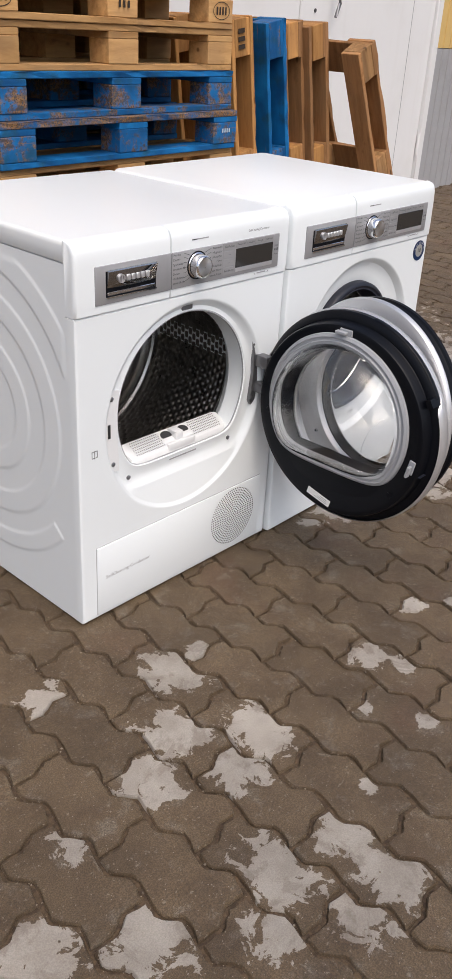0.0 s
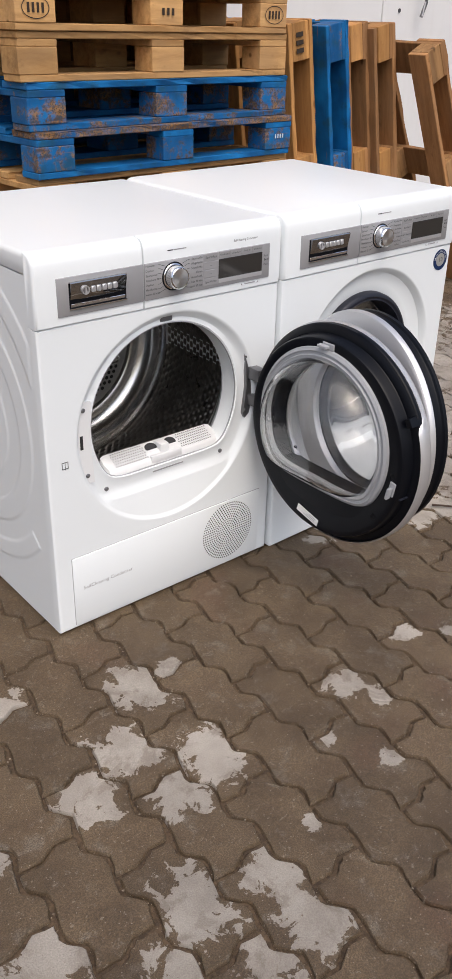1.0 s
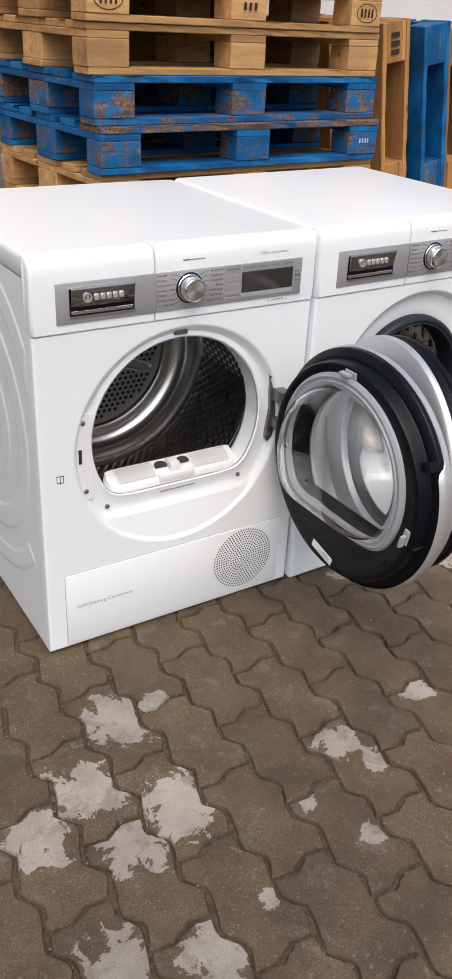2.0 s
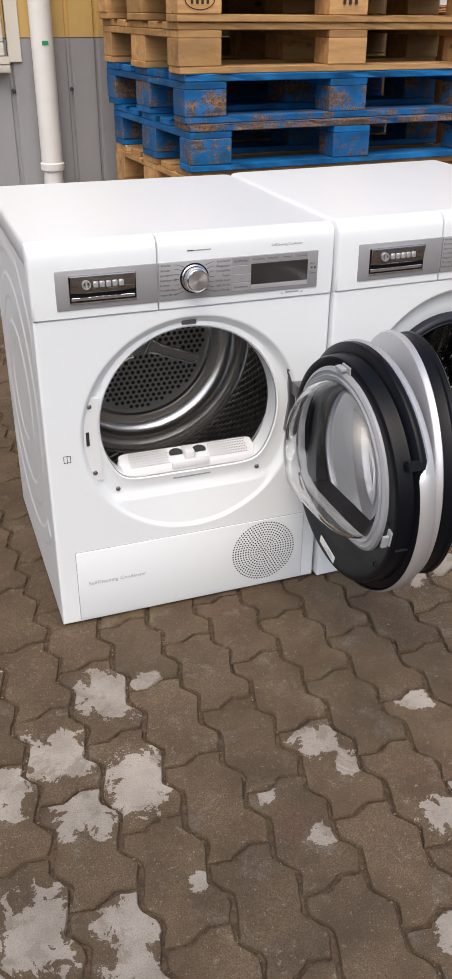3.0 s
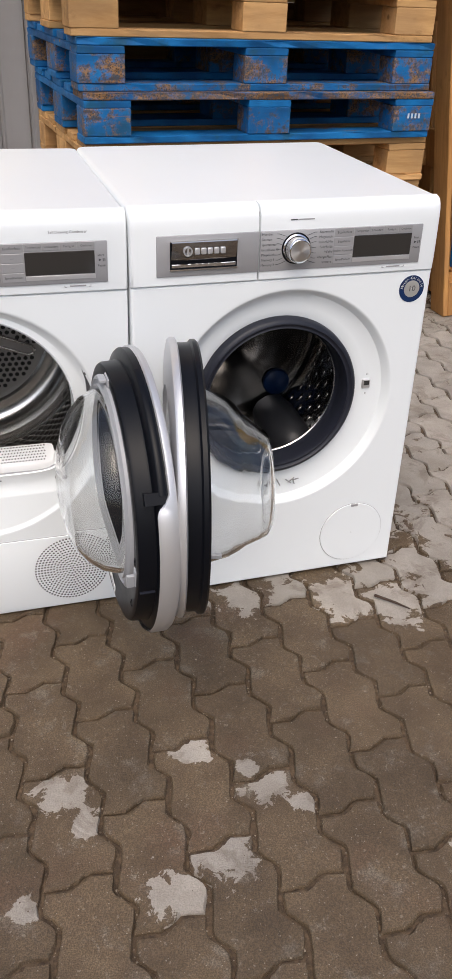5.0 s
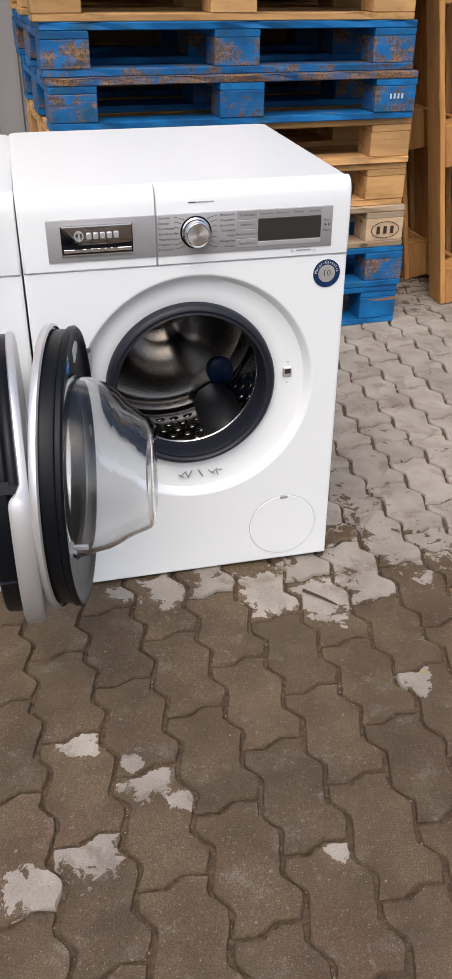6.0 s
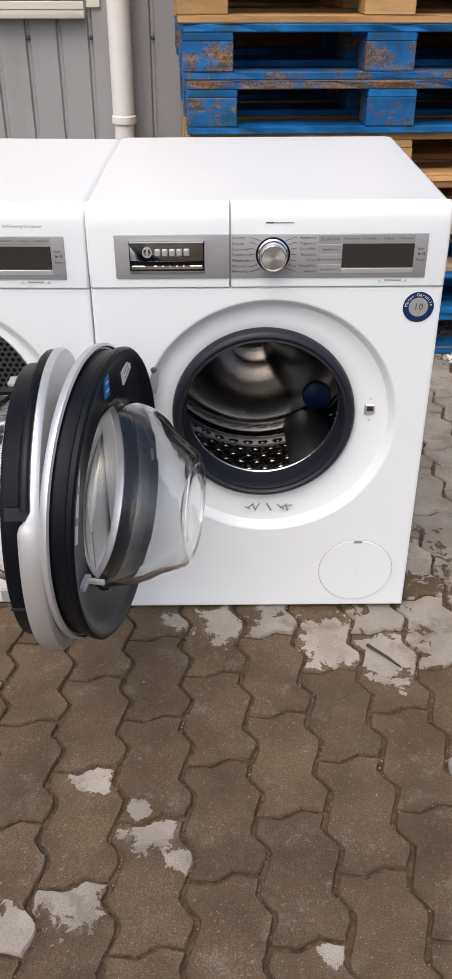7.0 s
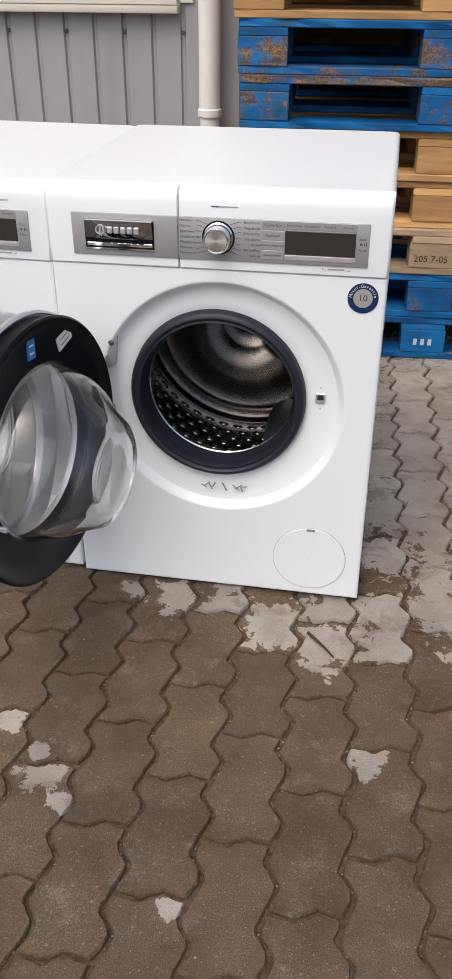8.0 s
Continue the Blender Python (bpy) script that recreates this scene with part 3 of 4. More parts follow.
def dee(R, drop, soft=18.0):
    """A circle of radius R cut by a chord drop below its centre, with soft corners."""
    def radius(a):
        s = -math.sin(a)
        if s <= 0.02:
            return R
        chord = drop / s
        return (R ** -soft + chord ** -soft) ** (-1 / soft)
    return radius


def shell(m, h, depth, label, category):
    """The cabinet that both machines share: sides, top, back, fascia."""
    t = thing(category.replace(" ", "_"), m, label, category, "laundry machines")
    side = []
    cy, cz = 0.315, 0.435

    def relief(y, z):
        r, a = math.hypot(y - cy, z - cz), math.atan2(z - cz, cy - y)
        edge = min(y - 0.028, depth - 0.03 - y, z - 0.035, 0.768 - z)
        ease = max(0.0, min(1.0, edge / 0.012))
        up = 0.0
        for r0, r1, lo, hi in ((0.105, 0.158, -9, 9), (0.205, 0.262, -9, 9), (0.305, 0.360, 0.45, 9), (0.305, 0.352, -9, -0.75)):
            if lo < a < hi or lo == -9 and hi == 9:
                s = min((r - r0) / 0.006, (r1 - r) / 0.006, 1.0)
                up = max(up, max(0.0, s))
        up = up * up * (3 - 2 * up)
        return 0.0017 * up * ease

    for x, sgn, name in ((0.0, 1, "side_panel"), (W, -1, "side_panel")):
        ny, nz = (150, 220) if sgn == 1 and category == "tumble dryer" else (30, 44)
        bm = bmesh.new()
        loops = []
        for j in range(nz + 1):
            z = 0.004 + (0.786 - 0.004) * j / nz
            loops.append([(x + sgn * (0.0005 - relief(0.026 + (depth - 0.026) * i / ny, z)), 0.026 + (depth - 0.026) * i / ny, z) for i in range(ny + 1)])
        rings(loops, closed=False, bm=bm)
        back = box(min(x + sgn * 0.006, x + sgn * 0.02), max(x + sgn * 0.006, x + sgn * 0.02), 0.026, depth, 0.004, 0.786, bm=bm)
        part(name, back, WHITE, t, smooth=50)
    part("back_panel", box(0.02, W - 0.02, depth - 0.012, depth - 0.002, 0.004, 0.786), WHITE, t)
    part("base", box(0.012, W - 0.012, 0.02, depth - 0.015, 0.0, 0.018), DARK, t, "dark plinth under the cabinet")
    # top with rounded edges
    bm = bmesh.new()
    loops = []
    for inset, z in ((0.0012, 0.7872), (0.0, 0.789), (0.0, h - 0.010), (0.0012, h - 0.005), (0.0045, h - 0.0015), (0.010, h)):
        x0, x1, y0, y1 = inset, W - inset, 0.0267, depth + 0.004 - inset
        r = 0.012
        loop = [(x0, y0, z), (x1, y0, z)]
        for qx, qy, a0 in ((x1 - r, y1 - r, 0), (x0 + r, y1 - r, 90)):
            loop += [(qx + r * math.cos(radians(a0 + k * 18)), qy + r * math.sin(radians(a0 + k * 18)), z) for k in range(6)]
        loops.append(loop)
    rings(loops, True, True, bm=bm)
    part("top", bm, WHITE, t, smooth=40)
    
    # fascia in two pieces: drawer front and control panel
    def fascia(name, x0, x1, left_round, right_round):
        prof = [(0.0, 0.6902), (-0.003, 0.6925), (-0.004, 0.72), (-0.003, 0.785), (-0.0018, h - 0.022), (0.0010, h - 0.0125), (0.0050, h - 0.0060), (0.011, h - 0.0022), (0.0265, h)]
        loops = []
        steps = [(x0, 0.004), (x0 + 0.0012, 0.0)] if not left_round else [(x0, 0.009), (x0 + 0.0008, 0.004), (x0 + 0.003, 0.001), (x0 + 0.006, 0.0)]
        steps += [(x1 - 0.0012, 0.0), (x1, 0.004)] if not right_round else [(x1 - 0.006, 0.0), (x1 - 0.003, 0.001), (x1 - 0.0008, 0.004), (x1, 0.009)]
        for x, back in steps:
            loops.append([(x, min(y + back, 0.0265), z) for y, z in prof] + [(x, 0.0265, 0.6902)])
        bm = bmesh.new()
        rings(loops, True, True, bm=bm)
        return part(name, bm, WHITE, t, smooth=40)

    fascia("drawer_front", 0.0, 0.2357, True, False)
    fascia("control_panel", 0.2373, W, False, True)
    part("fascia_gap", box(0.006, W - 0.006, 0.006, 0.02, 0.682, 0.692), GAP_SHADE, t)
    part("split_gap", box(0.2350, 0.2380, 0.004, 0.024, 0.692, h - 0.014), GAP_SHADE, t)

    # grey trim on the fascia
    def trim(name, x0, x1):
        return part(name, box(x0, x1, -0.0062, -0.002, 0.7075, 0.780, 0.0018, 2), SILVER, t, smooth=40)

    drawer = trim("drawer_trim", 0.046, 0.2355)
    panel = trim("panel_trim", 0.2376, 0.562)
    # recessed drawer grip with a curved chrome lip
    part("grip_hollow", box(0.070, 0.194, -0.0068, -0.0060, 0.7195, 0.7705), BLACK, drawer)
    bm = bmesh.new()
    loops = []
    for i in range(25):
        f = i / 24
        x = 0.072 + 0.120 * f
        sag = 0.0045 * math.sin(math.pi * f)
        loops.append([(x, -0.0070, 0.7695), (x, -0.0140, 0.7690), (x, -0.0128 - sag * 0.4, 0.762), (x, -0.0108 - sag * 0.7, 0.752 - sag * 0.3), (x, -0.0088 - sag * 0.5, 0.743 - sag * 0.5), (x, -0.0072, 0.7385 - sag * 0.5)])
    rings(loops, True, True, bm=bm)
    part("chrome_lip", bm, DARK_CHROME, drawer, "curved chrome grip", smooth=60)
    part("grip_frame", prism([(0.0695, 0.719), (0.1945, 0.719), (0.1945, 0.7215), (0.0695, 0.7215)], -0.0095, -0.0062), CHROME, drawer)
    part("grip_frame", box(0.0695, 0.1945, -0.0095, -0.0062, 0.7690, 0.7710), CHROME, drawer)
    part("grip_floor", box(0.073, 0.191, -0.0085, -0.0066, 0.7235, 0.7300, 0.0008), CHROME, drawer)
    # maker's mark as plain shapes
    bm = lathe([(0.0082, -0.0130), (0.0082, -0.0172), (0.0062, -0.0172), (0.0062, -0.0130)], 0.1005, 0.7540, 28)
    box(0.0990, 0.1020, -0.0168, -0.0130, 0.7470, 0.7610, bm=bm)
    for i in range(5):
        box(0.1130 + i * 0.0118, 0.1222 + i * 0.0118, -0.0170, -0.0125, 0.7482, 0.7592, 0.0012, bm=bm)
    part("maker_mark", bm, RIM, drawer, smooth=40)
    # knob
    knob = part("knob", lathe([(0.0262, 0.0), (0.0255, -0.0015), (0.0235, -0.0025), (0.0228, -0.0180), (0.0218, -0.0215), (0.0202, -0.0232), (0.0185, -0.0228)], 0, 0, 56), CHROME, t, "turned metal programme knob", smooth=40)
    knob.location = (0.307, -0.0061, 0.747)
    part("knob_face", lathe([(0.0186, -0.0228), (0.010, -0.0231), (0.0005, -0.0232)], 0, 0, 48), KNOB, knob, smooth=60)
    part("knob_ring", lathe([(0.0285, 0.0), (0.0280, -0.0014), (0.0258, -0.0014)], 0, 0, 56), BLACK, knob)
    # tick marks round the knob
    for sx in (-1, 1):
        for k in range(7):
            a = radians(-48 + 16 * k)
            p0 = Vector((0.307 + sx * 0.0300 * math.cos(a), 0, 0.747 + 0.0300 * math.sin(a)))
            p1 = Vector((0.307 + sx * 0.0345, 0, 0.747 + 0.0370 * math.sin(a)))
            p2 = p1 + Vector((sx * 0.0042, 0, 0))
            bm = bmesh.new()
            for a0, a1 in ((p0, p1), (p1, p2)):
                d = (a1 - a0).normalized() * 0.00045
                side = Vector((-d.z, 0, d.x))
                bm.faces.new([bm.verts.new(q + Vector((0, -0.0066, 0))) for q in (a0 - side, a1 - side, a1 + side, a0 + side)])
            part("tick", bm, INK, panel)
    # display and its keys
    part("display", box(0.421, 0.5395, -0.0075, -0.0060, 0.7245, 0.7645, 0.0008), DISPLAY, panel, "dark switched-off display")
    part("key_strip", box(0.421, 0.540, -0.0070, -0.0060, 0.7155, 0.7235, 0.0005), RIM, panel)
    for i in range(4):
        part("key", box(0.4215 + i * 0.0299, 0.4505 + i * 0.0299, -0.0070, -0.0060, 0.7665, 0.7795, 0.0005), SILVER, panel)
    for i in range(4):
        part("side_key", box(0.3815, 0.4195, -0.0070, -0.0060, 0.7145 + i * 0.0165, 0.7300 + i * 0.0165, 0.0005), SILVER, panel)
    bm = bmesh.new()
    box(0.5535, 0.5548, -0.0067, -0.0063, 0.7445, 0.7495, bm=bm), box(0.5565, 0.5578, -0.0067, -0.0063, 0.7445, 0.7495, bm=bm)
    prism([(0.5465, 0.7445), (0.5515, 0.747), (0.5465, 0.7495)], -0.0067, -0.0063, bm=bm)
    part("start_mark", bm, INK, panel)
    words("Start", 0.0058, INK, panel, front(0.5445, 0.7535, -0.0066))
    words("Pause", 0.0058, INK, panel, front(0.5445, 0.7355, -0.0066))
    # maker's line name as plain bars
    for x0, x1, ink in ((0.2945, 0.3085, INK), (0.3095, 0.3405, PALE_INK)):
        part("line_mark", box(x0, x1, -0.0030, -0.0015, 0.7965, 0.7985), ink, t)
    bm = bmesh.new()
    for a, b, c, d in ((0.486, 0.490, 0.7005, 0.7012), (0.486, 0.4868, 0.7005, 0.7035), (0.528, 0.532, 0.7005, 0.7012), (0.5312, 0.532, 0.7005, 0.7035), (0.495, 0.523, 0.7015, 0.7035)):
        box(a, b, -0.0046, -0.0030, c, d, bm=bm)
    part("service_mark", bm, PALE_INK, t)
    return t, panel


def labels(panel, left, right, eco, mids, keys):
    for k, s in enumerate(left):
        words(s, 0.0062, INK, panel, front(0.2395, 0.7725 - 0.0092 * k, -0.0066))
    for k, s in enumerate(right):
        words(s, 0.0062, INK, panel, front(0.3785, 0.7725 - 0.0092 * k, -0.0066), align="RIGHT")
    words(eco, 0.0066, INK, panel, front(0.4005, 0.7700, -0.0074), align="CENTER")
    for k, s in enumerate(mids):
        words(s, 0.0056, INK, panel, front(0.4005, 0.7535 - 0.0165 * k, -0.0074), align="CENTER")
    for k, s in enumerate(keys):
        words(s, 0.0054, INK, panel, front(0.4362 + 0.0299 * k, 0.7712, -0.0074), align="CENTER")


def holes(name, spots, r, y, material, parent, nose=0.0):
    """Many small round openings as one mesh of dark discs."""
    bm = bmesh.new()
    for x, z in spots:
        bm.faces.new([bm.verts.new((x + r * math.cos(k * math.tau / 8), y, z + r * math.sin(k * math.tau / 8))) for k in range(8)])
    return part(name, bm, material, parent)


# ---- tumble dryer
dryer, dpanel = shell(pose(0, 0, 0), 0.827, 0.600, "white tumble dryer with its round door standing open", "tumble dryer")
labels(dpanel, ["Hemden", "Daunen", "Sportswear", "Extrakurz 40", "Decken", "Handtücher", "warm 60 min"],
       ["Baumwolle", "Pflegeleicht", "Schnell/Mix", "Feines", "Wolle finish", "kalt 30 min", "warm 30 min"], "EcoPerfect", ["—", "—", "SpeedPerfect"], ["Trockenziel", "Schleudern", "Fertig in", "Optionen"])
words("SelfCleaning Condenser", 0.0068, INK, dryer, front(0.463, 0.7935, -0.0026))
words("SelfCleaning Condenser", 0.0125, PALE_INK, dryer, front(0.062, 0.099, -0.0036), spread=1.05)

RC = (0.305, 0.437)      # recess
OC = (0.303, 0.456)      # opening
opening = dee(0.1905, 0.124, 16.0)
lip = dee(0.197, 0.131, 16.0)


def ledge(R, drop, deep, shallow):
    """A loop of the recess whose lowest part, under a level ledge, stands further out."""
    radius, out = dee(R, drop, 24.0), []
    for i in range(N):
        a = i * math.tau / N
        low = max(0.0, min(1.0, (0.2265 * -math.sin(a) - 0.146) / 0.006))
        out.append((RC[0] + radius(a) * math.cos(a), deep + (shallow - deep) * low, RC[1] + radius(a) * math.sin(a)))
    return out


bm = rings([
    rect_loop(0.0, W, 0.004, 0.689, 0.026, *RC), rect_loop(0.0, W, 0.004, 0.689, 0.007, *RC), rect_loop(0.0012, W - 0.0012, 0.0045, 0.6885, 0.0025, *RC),
    rect_loop(0.005, W - 0.005, 0.008, 0.6865, 0.0, *RC), rect_loop(0.0075, W - 0.0075, 0.0105, 0.684, 0.0, *RC),
    polar(*RC, 0.239, 0.0), polar(*RC, 0.2365, 0.0), polar(*RC, 0.2335, 0.0012), polar(*RC, 0.230, 0.0050),
    ledge(0.2265, 0.300, 0.0095, 0.0062), ledge(0.222, 0.1540, 0.0130, 0.0066), ledge(0.2195, 0.1500, 0.0148, 0.0080), ledge(0.217, 0.1380, 0.0155, 0.0150),
    polar(*OC, dee(0.206, 0.147, 14.0), 0.0157), polar(*OC, lip, 0.0135), polar(*OC, dee(0.1935, 0.127, 16.0), 0.0125), polar(*OC, opening, 0.0155),
    polar(*OC, dee(0.1895, 0.124, 16.0), 0.060), polar(*OC, 0.205, 0.082),
])
fp = part("front_panel", bm, WHITE, dryer, smooth=35)
part("seal", rings([polar(*OC, dee(0.1912, 0.1247, 16.0), 0.0148), polar(*OC, dee(0.1900, 0.1237, 16.0), 0.0144), polar(*OC, dee(0.1896, 0.1230, 16.0), 0.018)]), GREY_PLASTIC, dryer, "thin grey seal round the opening", smooth=50)
# drum: dimpled wall, stepped polished back, perforated plate
around, rows = 480, 120
loops = []
for j in range(rows + 1):
    y = 0.128 + 0.268 * j / rows
    loop = []
    for i in range(around):
        a = i * math.tau / around
        v = y / 0.0134
        u = a * 80 / math.tau + 0.5 * (int(v) % 2)
        ridge = min(1.0, 1.5 * math.sin(math.pi * (v % 1.0))) * min(1.0, 1.8 * abs(math.sin(math.pi * u)) ** 2)
        r = 0.2765 - 0.0044 * ridge * (1.0 if j < rows - 3 else 0.0)
        loop.append((0.303 + r * math.cos(a), y, 0.47 + r * math.sin(a)))
    loops.append(loop)
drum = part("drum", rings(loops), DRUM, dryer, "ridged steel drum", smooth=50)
part("drum_front", lathe([(0.205, 0.083), (0.274, 0.100), (0.2765, 0.128)], 0.303, 0.47, 96), STEEL, drum, smooth=50)
part("drum_edge", lathe([(0.2765, 0.396), (0.273, 0.402)], 0.303, 0.47, 96), STEEL, drum, smooth=50)
part("drum_back", lathe([(0.273, 0.402), (0.266, 0.410), (0.262, 0.402), (0.256, 0.402), (0.252, 0.418), (0.240, 0.440), (0.215, 0.452), (0.197, 0.448), (0.192, 0.440), (0.187, 0.446)], 0.303, 0.47, 96), STEEL, drum, "polished stepped drum back", smooth=40)
part("drum_plate", lathe([(0.187, 0.446), (0.180, 0.447), (0.001, 0.447)], 0.303, 0.47, 72), PLATE, drum, "perforated grey drum plate")
spots = []
for i in range(-14, 15):
    for j in range(-14, 15):
        x, z = (i + 0.5 * (j % 2)) * 0.0148, j * 0.0130
        r = math.hypot(x, z)
        if 0.03 < r < 0.172 and all(abs(x * math.cos(a) + z * math.sin(a)) > 0.016 or x * -math.sin(a) + z * math.cos(a) < 0 for a in (radians(d) for d in (8, 128, 248))):
            spots.append((0.303 + x, 0.47 + z))
bm = bmesh.new()
rings([[(r * math.cos(k * math.tau / 12), y, r * math.sin(k * math.tau / 12)) for k in range(12)] for r, y in ((0.0050, -0.0002), (0.0043, 0.0), (0.0041, -0.0006))], False, True, bm=bm)
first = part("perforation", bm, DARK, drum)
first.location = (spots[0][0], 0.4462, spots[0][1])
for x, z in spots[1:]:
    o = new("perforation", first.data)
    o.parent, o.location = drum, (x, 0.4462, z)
for d in (8, 128, 248):
    a = radians(d + 90)
    across = Vector((-math.sin(a), 0, math.cos(a)))
    outline = []
    for r, side in [(r, 1) for r in (0.030, 0.042, 0.060, 0.150, 0.160, 0.166)] + [(r, -1) for r in (0.166, 0.160, 0.150, 0.060, 0.042, 0.030)]:
        half = {0.030: 0.022, 0.042: 0.015, 0.060: 0.012, 0.150: 0.012, 0.160: 0.009, 0.166: 0.004}[r]
        outline.append(Vector((0.303 + r * math.cos(a), 0.4445, 0.47 + r * math.sin(a))) + across * half * side)
    part("drum_rib", tube(outline + outline[:1], 0.0045, 8), STEEL, drum, smooth=60)
    part("rib_floor", rings([outline, [p + Vector((0, 0.003, 0)) for p in outline]], True, True), PLATE, drum)
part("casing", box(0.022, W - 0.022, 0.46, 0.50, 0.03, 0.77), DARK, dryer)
# lint filter on the opening's floor
bm = rings([[(0.303 + x, y, z) for x, y, z in loop] for loop in (
    [(-0.140, 0.062, 0.350), (0.140, 0.062, 0.350), (0.150, 0.058, 0.350), (0.153, 0.040, 0.342), (0.147, 0.022, 0.336), (0.136, 0.0165, 0.3335), (-0.136, 0.0165, 0.3335), (-0.147, 0.022, 0.336), (-0.153, 0.040, 0.342), (-0.150, 0.058, 0.350)],
    [(-0.138, 0.061, 0.367), (0.138, 0.061, 0.367), (0.147, 0.057, 0.366), (0.150, 0.040, 0.357), (0.144, 0.023, 0.347), (0.134, 0.018, 0.344), (-0.134, 0.018, 0.344), (-0.144, 0.023, 0.347), (-0.150, 0.040, 0.357), (-0.147, 0.057, 0.366)],
    [(-0.132, 0.058, 0.3685), (0.132, 0.058, 0.3685), (0.141, 0.054, 0.3675), (0.144, 0.040, 0.359), (0.139, 0.025, 0.350), (0.131, 0.021, 0.3475), (-0.131, 0.021, 0.3475), (-0.139, 0.025, 0.350), (-0.144, 0.040, 0.359), (-0.141, 0.054, 0.3675)])], True, True)
lint = part("lint_filter", bm, WHITE_PLASTIC, dryer, "white perforated lint filter", smooth=40)


def on_filter(x, v):
    """A place on the filter's sloping face, v from the front to the back."""
    return Vector((0.303 + x, 0.022 + 0.034 * v, 0.3492 + 0.0197 * v))


bm = bmesh.new()
for i in range(-22, 23):
    for j in range(6):
        x = (i + 0.5 * (j % 2)) * 0.0058
        if abs(x) > 0.045 and abs(x) < 0.134:
            c = on_filter(x, 0.08 + 0.165 * j) + Vector((0, -0.0004, 0.0008))
            u, v = Vector((0.0017, 0, 0)), Vector((0, 0.0015, 0.0009))
            bm.faces.new([bm.verts.new(c + u * math.cos(k * math.tau / 6) + v * math.sin(k * math.tau / 6)) for k in range(6)])
part("filter_hole", bm, HOLE, lint)["kind"] = "stuff"
for x in (-0.026, 0.026):
    bm = bmesh.new()
    bm.faces.new([bm.verts.new(on_filter(x + 0.0155 * math.cos(a), 0.62 + 0.30 * max(math.sin(a), -0.5)) + Vector((0, -0.0005, 0.001))) for a in (k * math.tau / 20 for k in range(20))])
    part("finger_hole", bm, HOLE, lint)
part("filter_clip", box(0.303 - 0.042, 0.303 + 0.042, 0.0155, 0.026, 0.336, 0.3535, 0.003, 2), WHITE_PLASTIC, lint, smooth=40)
part("filter_bridge", box(0.303 - 0.011, 0.303 + 0.011, 0.024, 0.056, 0.352, 0.3715, 0.003, 2), WHITE_PLASTIC, lint, smooth=40)
# service flap, vent, small fittings
part("flap_gap", box(0.0385, 0.5665, -0.0008, 0.001, 0.0125, 0.1845, 0.0004), GAP_SHADE, dryer)
flap = part("service_flap", box(0.0397, 0.5653, -0.0030, 0.001, 0.0137, 0.1833, 0.0016, 2), WHITE, dryer, smooth=40)
spots = []
for k in range(1, 13):
    n = max(1, round(math.tau * k * 0.0062 / 0.0066))
    spots += [(0.4675 + k * 0.0062 * math.cos(i * math.tau / n), 0.1015 + k * 0.0062 * math.sin(i * math.tau / n)) for i in range(n)]
spots.append((0.4675, 0.1015))
holes("vent_hole", spots, 0.0020, -0.0033, HOLE, flap)["kind"] = "stuff"


def screw(x, z, y, parent, r=0.0050):
    part("screw", lathe([(r, y + 0.001), (r, y - 0.0015), (r * 0.6, y - 0.003)], x, z, 14, cap_last=True), HINGE, parent, smooth=40)


for x, z, y in ((0.093, 0.508, 0.0095), (0.096, 0.362, 0.0095), (0.142, 0.314, 0.0145), (0.452, 0.314, 0.0145), (0.327, 0.664, 0.0145)):
    screw(x, z, y, fp)
part("latch_plate", prism([(0.091, 0.526), (0.113, 0.522), (0.1085, 0.47), (0.1085, 0.42), (0.112, 0.343), (0.086, 0.345), (0.078, 0.40), (0.076, 0.449), (0.081, 0.495)], 0.0092, 0.0165), WHITE_PLASTIC, fp)
part("latch_slot", box(0.0825, 0.0890, 0.0080, 0.0100, 0.424, 0.454), DARK, fp)
part("door_switch", box(0.286, 0.316, 0.0105, 0.0165, 0.652, 0.668, 0.0015), HINGE, fp)
# booklet mark
bm = bmesh.new()
for a, b, c, d in ((0.033, 0.040, 0.398, 0.3992), (0.0405, 0.0475, 0.398, 0.3992), (0.033, 0.0342, 0.398, 0.413), (0.0398, 0.0408, 0.396, 0.414), (0.0463, 0.0475, 0.398, 0.413), (0.033, 0.0398, 0.412, 0.4132), (0.0408, 0.0475, 0.412, 0.4132)):
    box(a, b, -0.0006, 0.0002, c, d, bm=bm)
part("booklet_mark", bm, INK, fp)
part("printed_line", box(0.262, 0.345, 0.0136, 0.0145, 0.3165, 0.3195), PALE_INK, fp)
# hinge on the cabinet
hinge = part("hinge_plate", prism([(0.505, 0.555), (0.520, 0.562), (0.532, 0.515), (0.538, 0.46), (0.532, 0.395), (0.518, 0.383), (0.512, 0.395), (0.520, 0.46), (0.515, 0.52)], 0.006, 0.0145), HINGE, dryer, "dark metal door hinge", smooth=40)
for z in (0.535, 0.402):
    screw(0.5185, z, 0.006, hinge, 0.006)
part("hinge_arm", box(0.522, 0.546, -0.030, 0.008, 0.478, 0.508, 0.004, 2), HINGE, hinge, smooth=40)
part("hinge_arm", box(0.522, 0.546, -0.030, 0.008, 0.415, 0.440, 0.004, 2), HINGE, hinge, smooth=40)


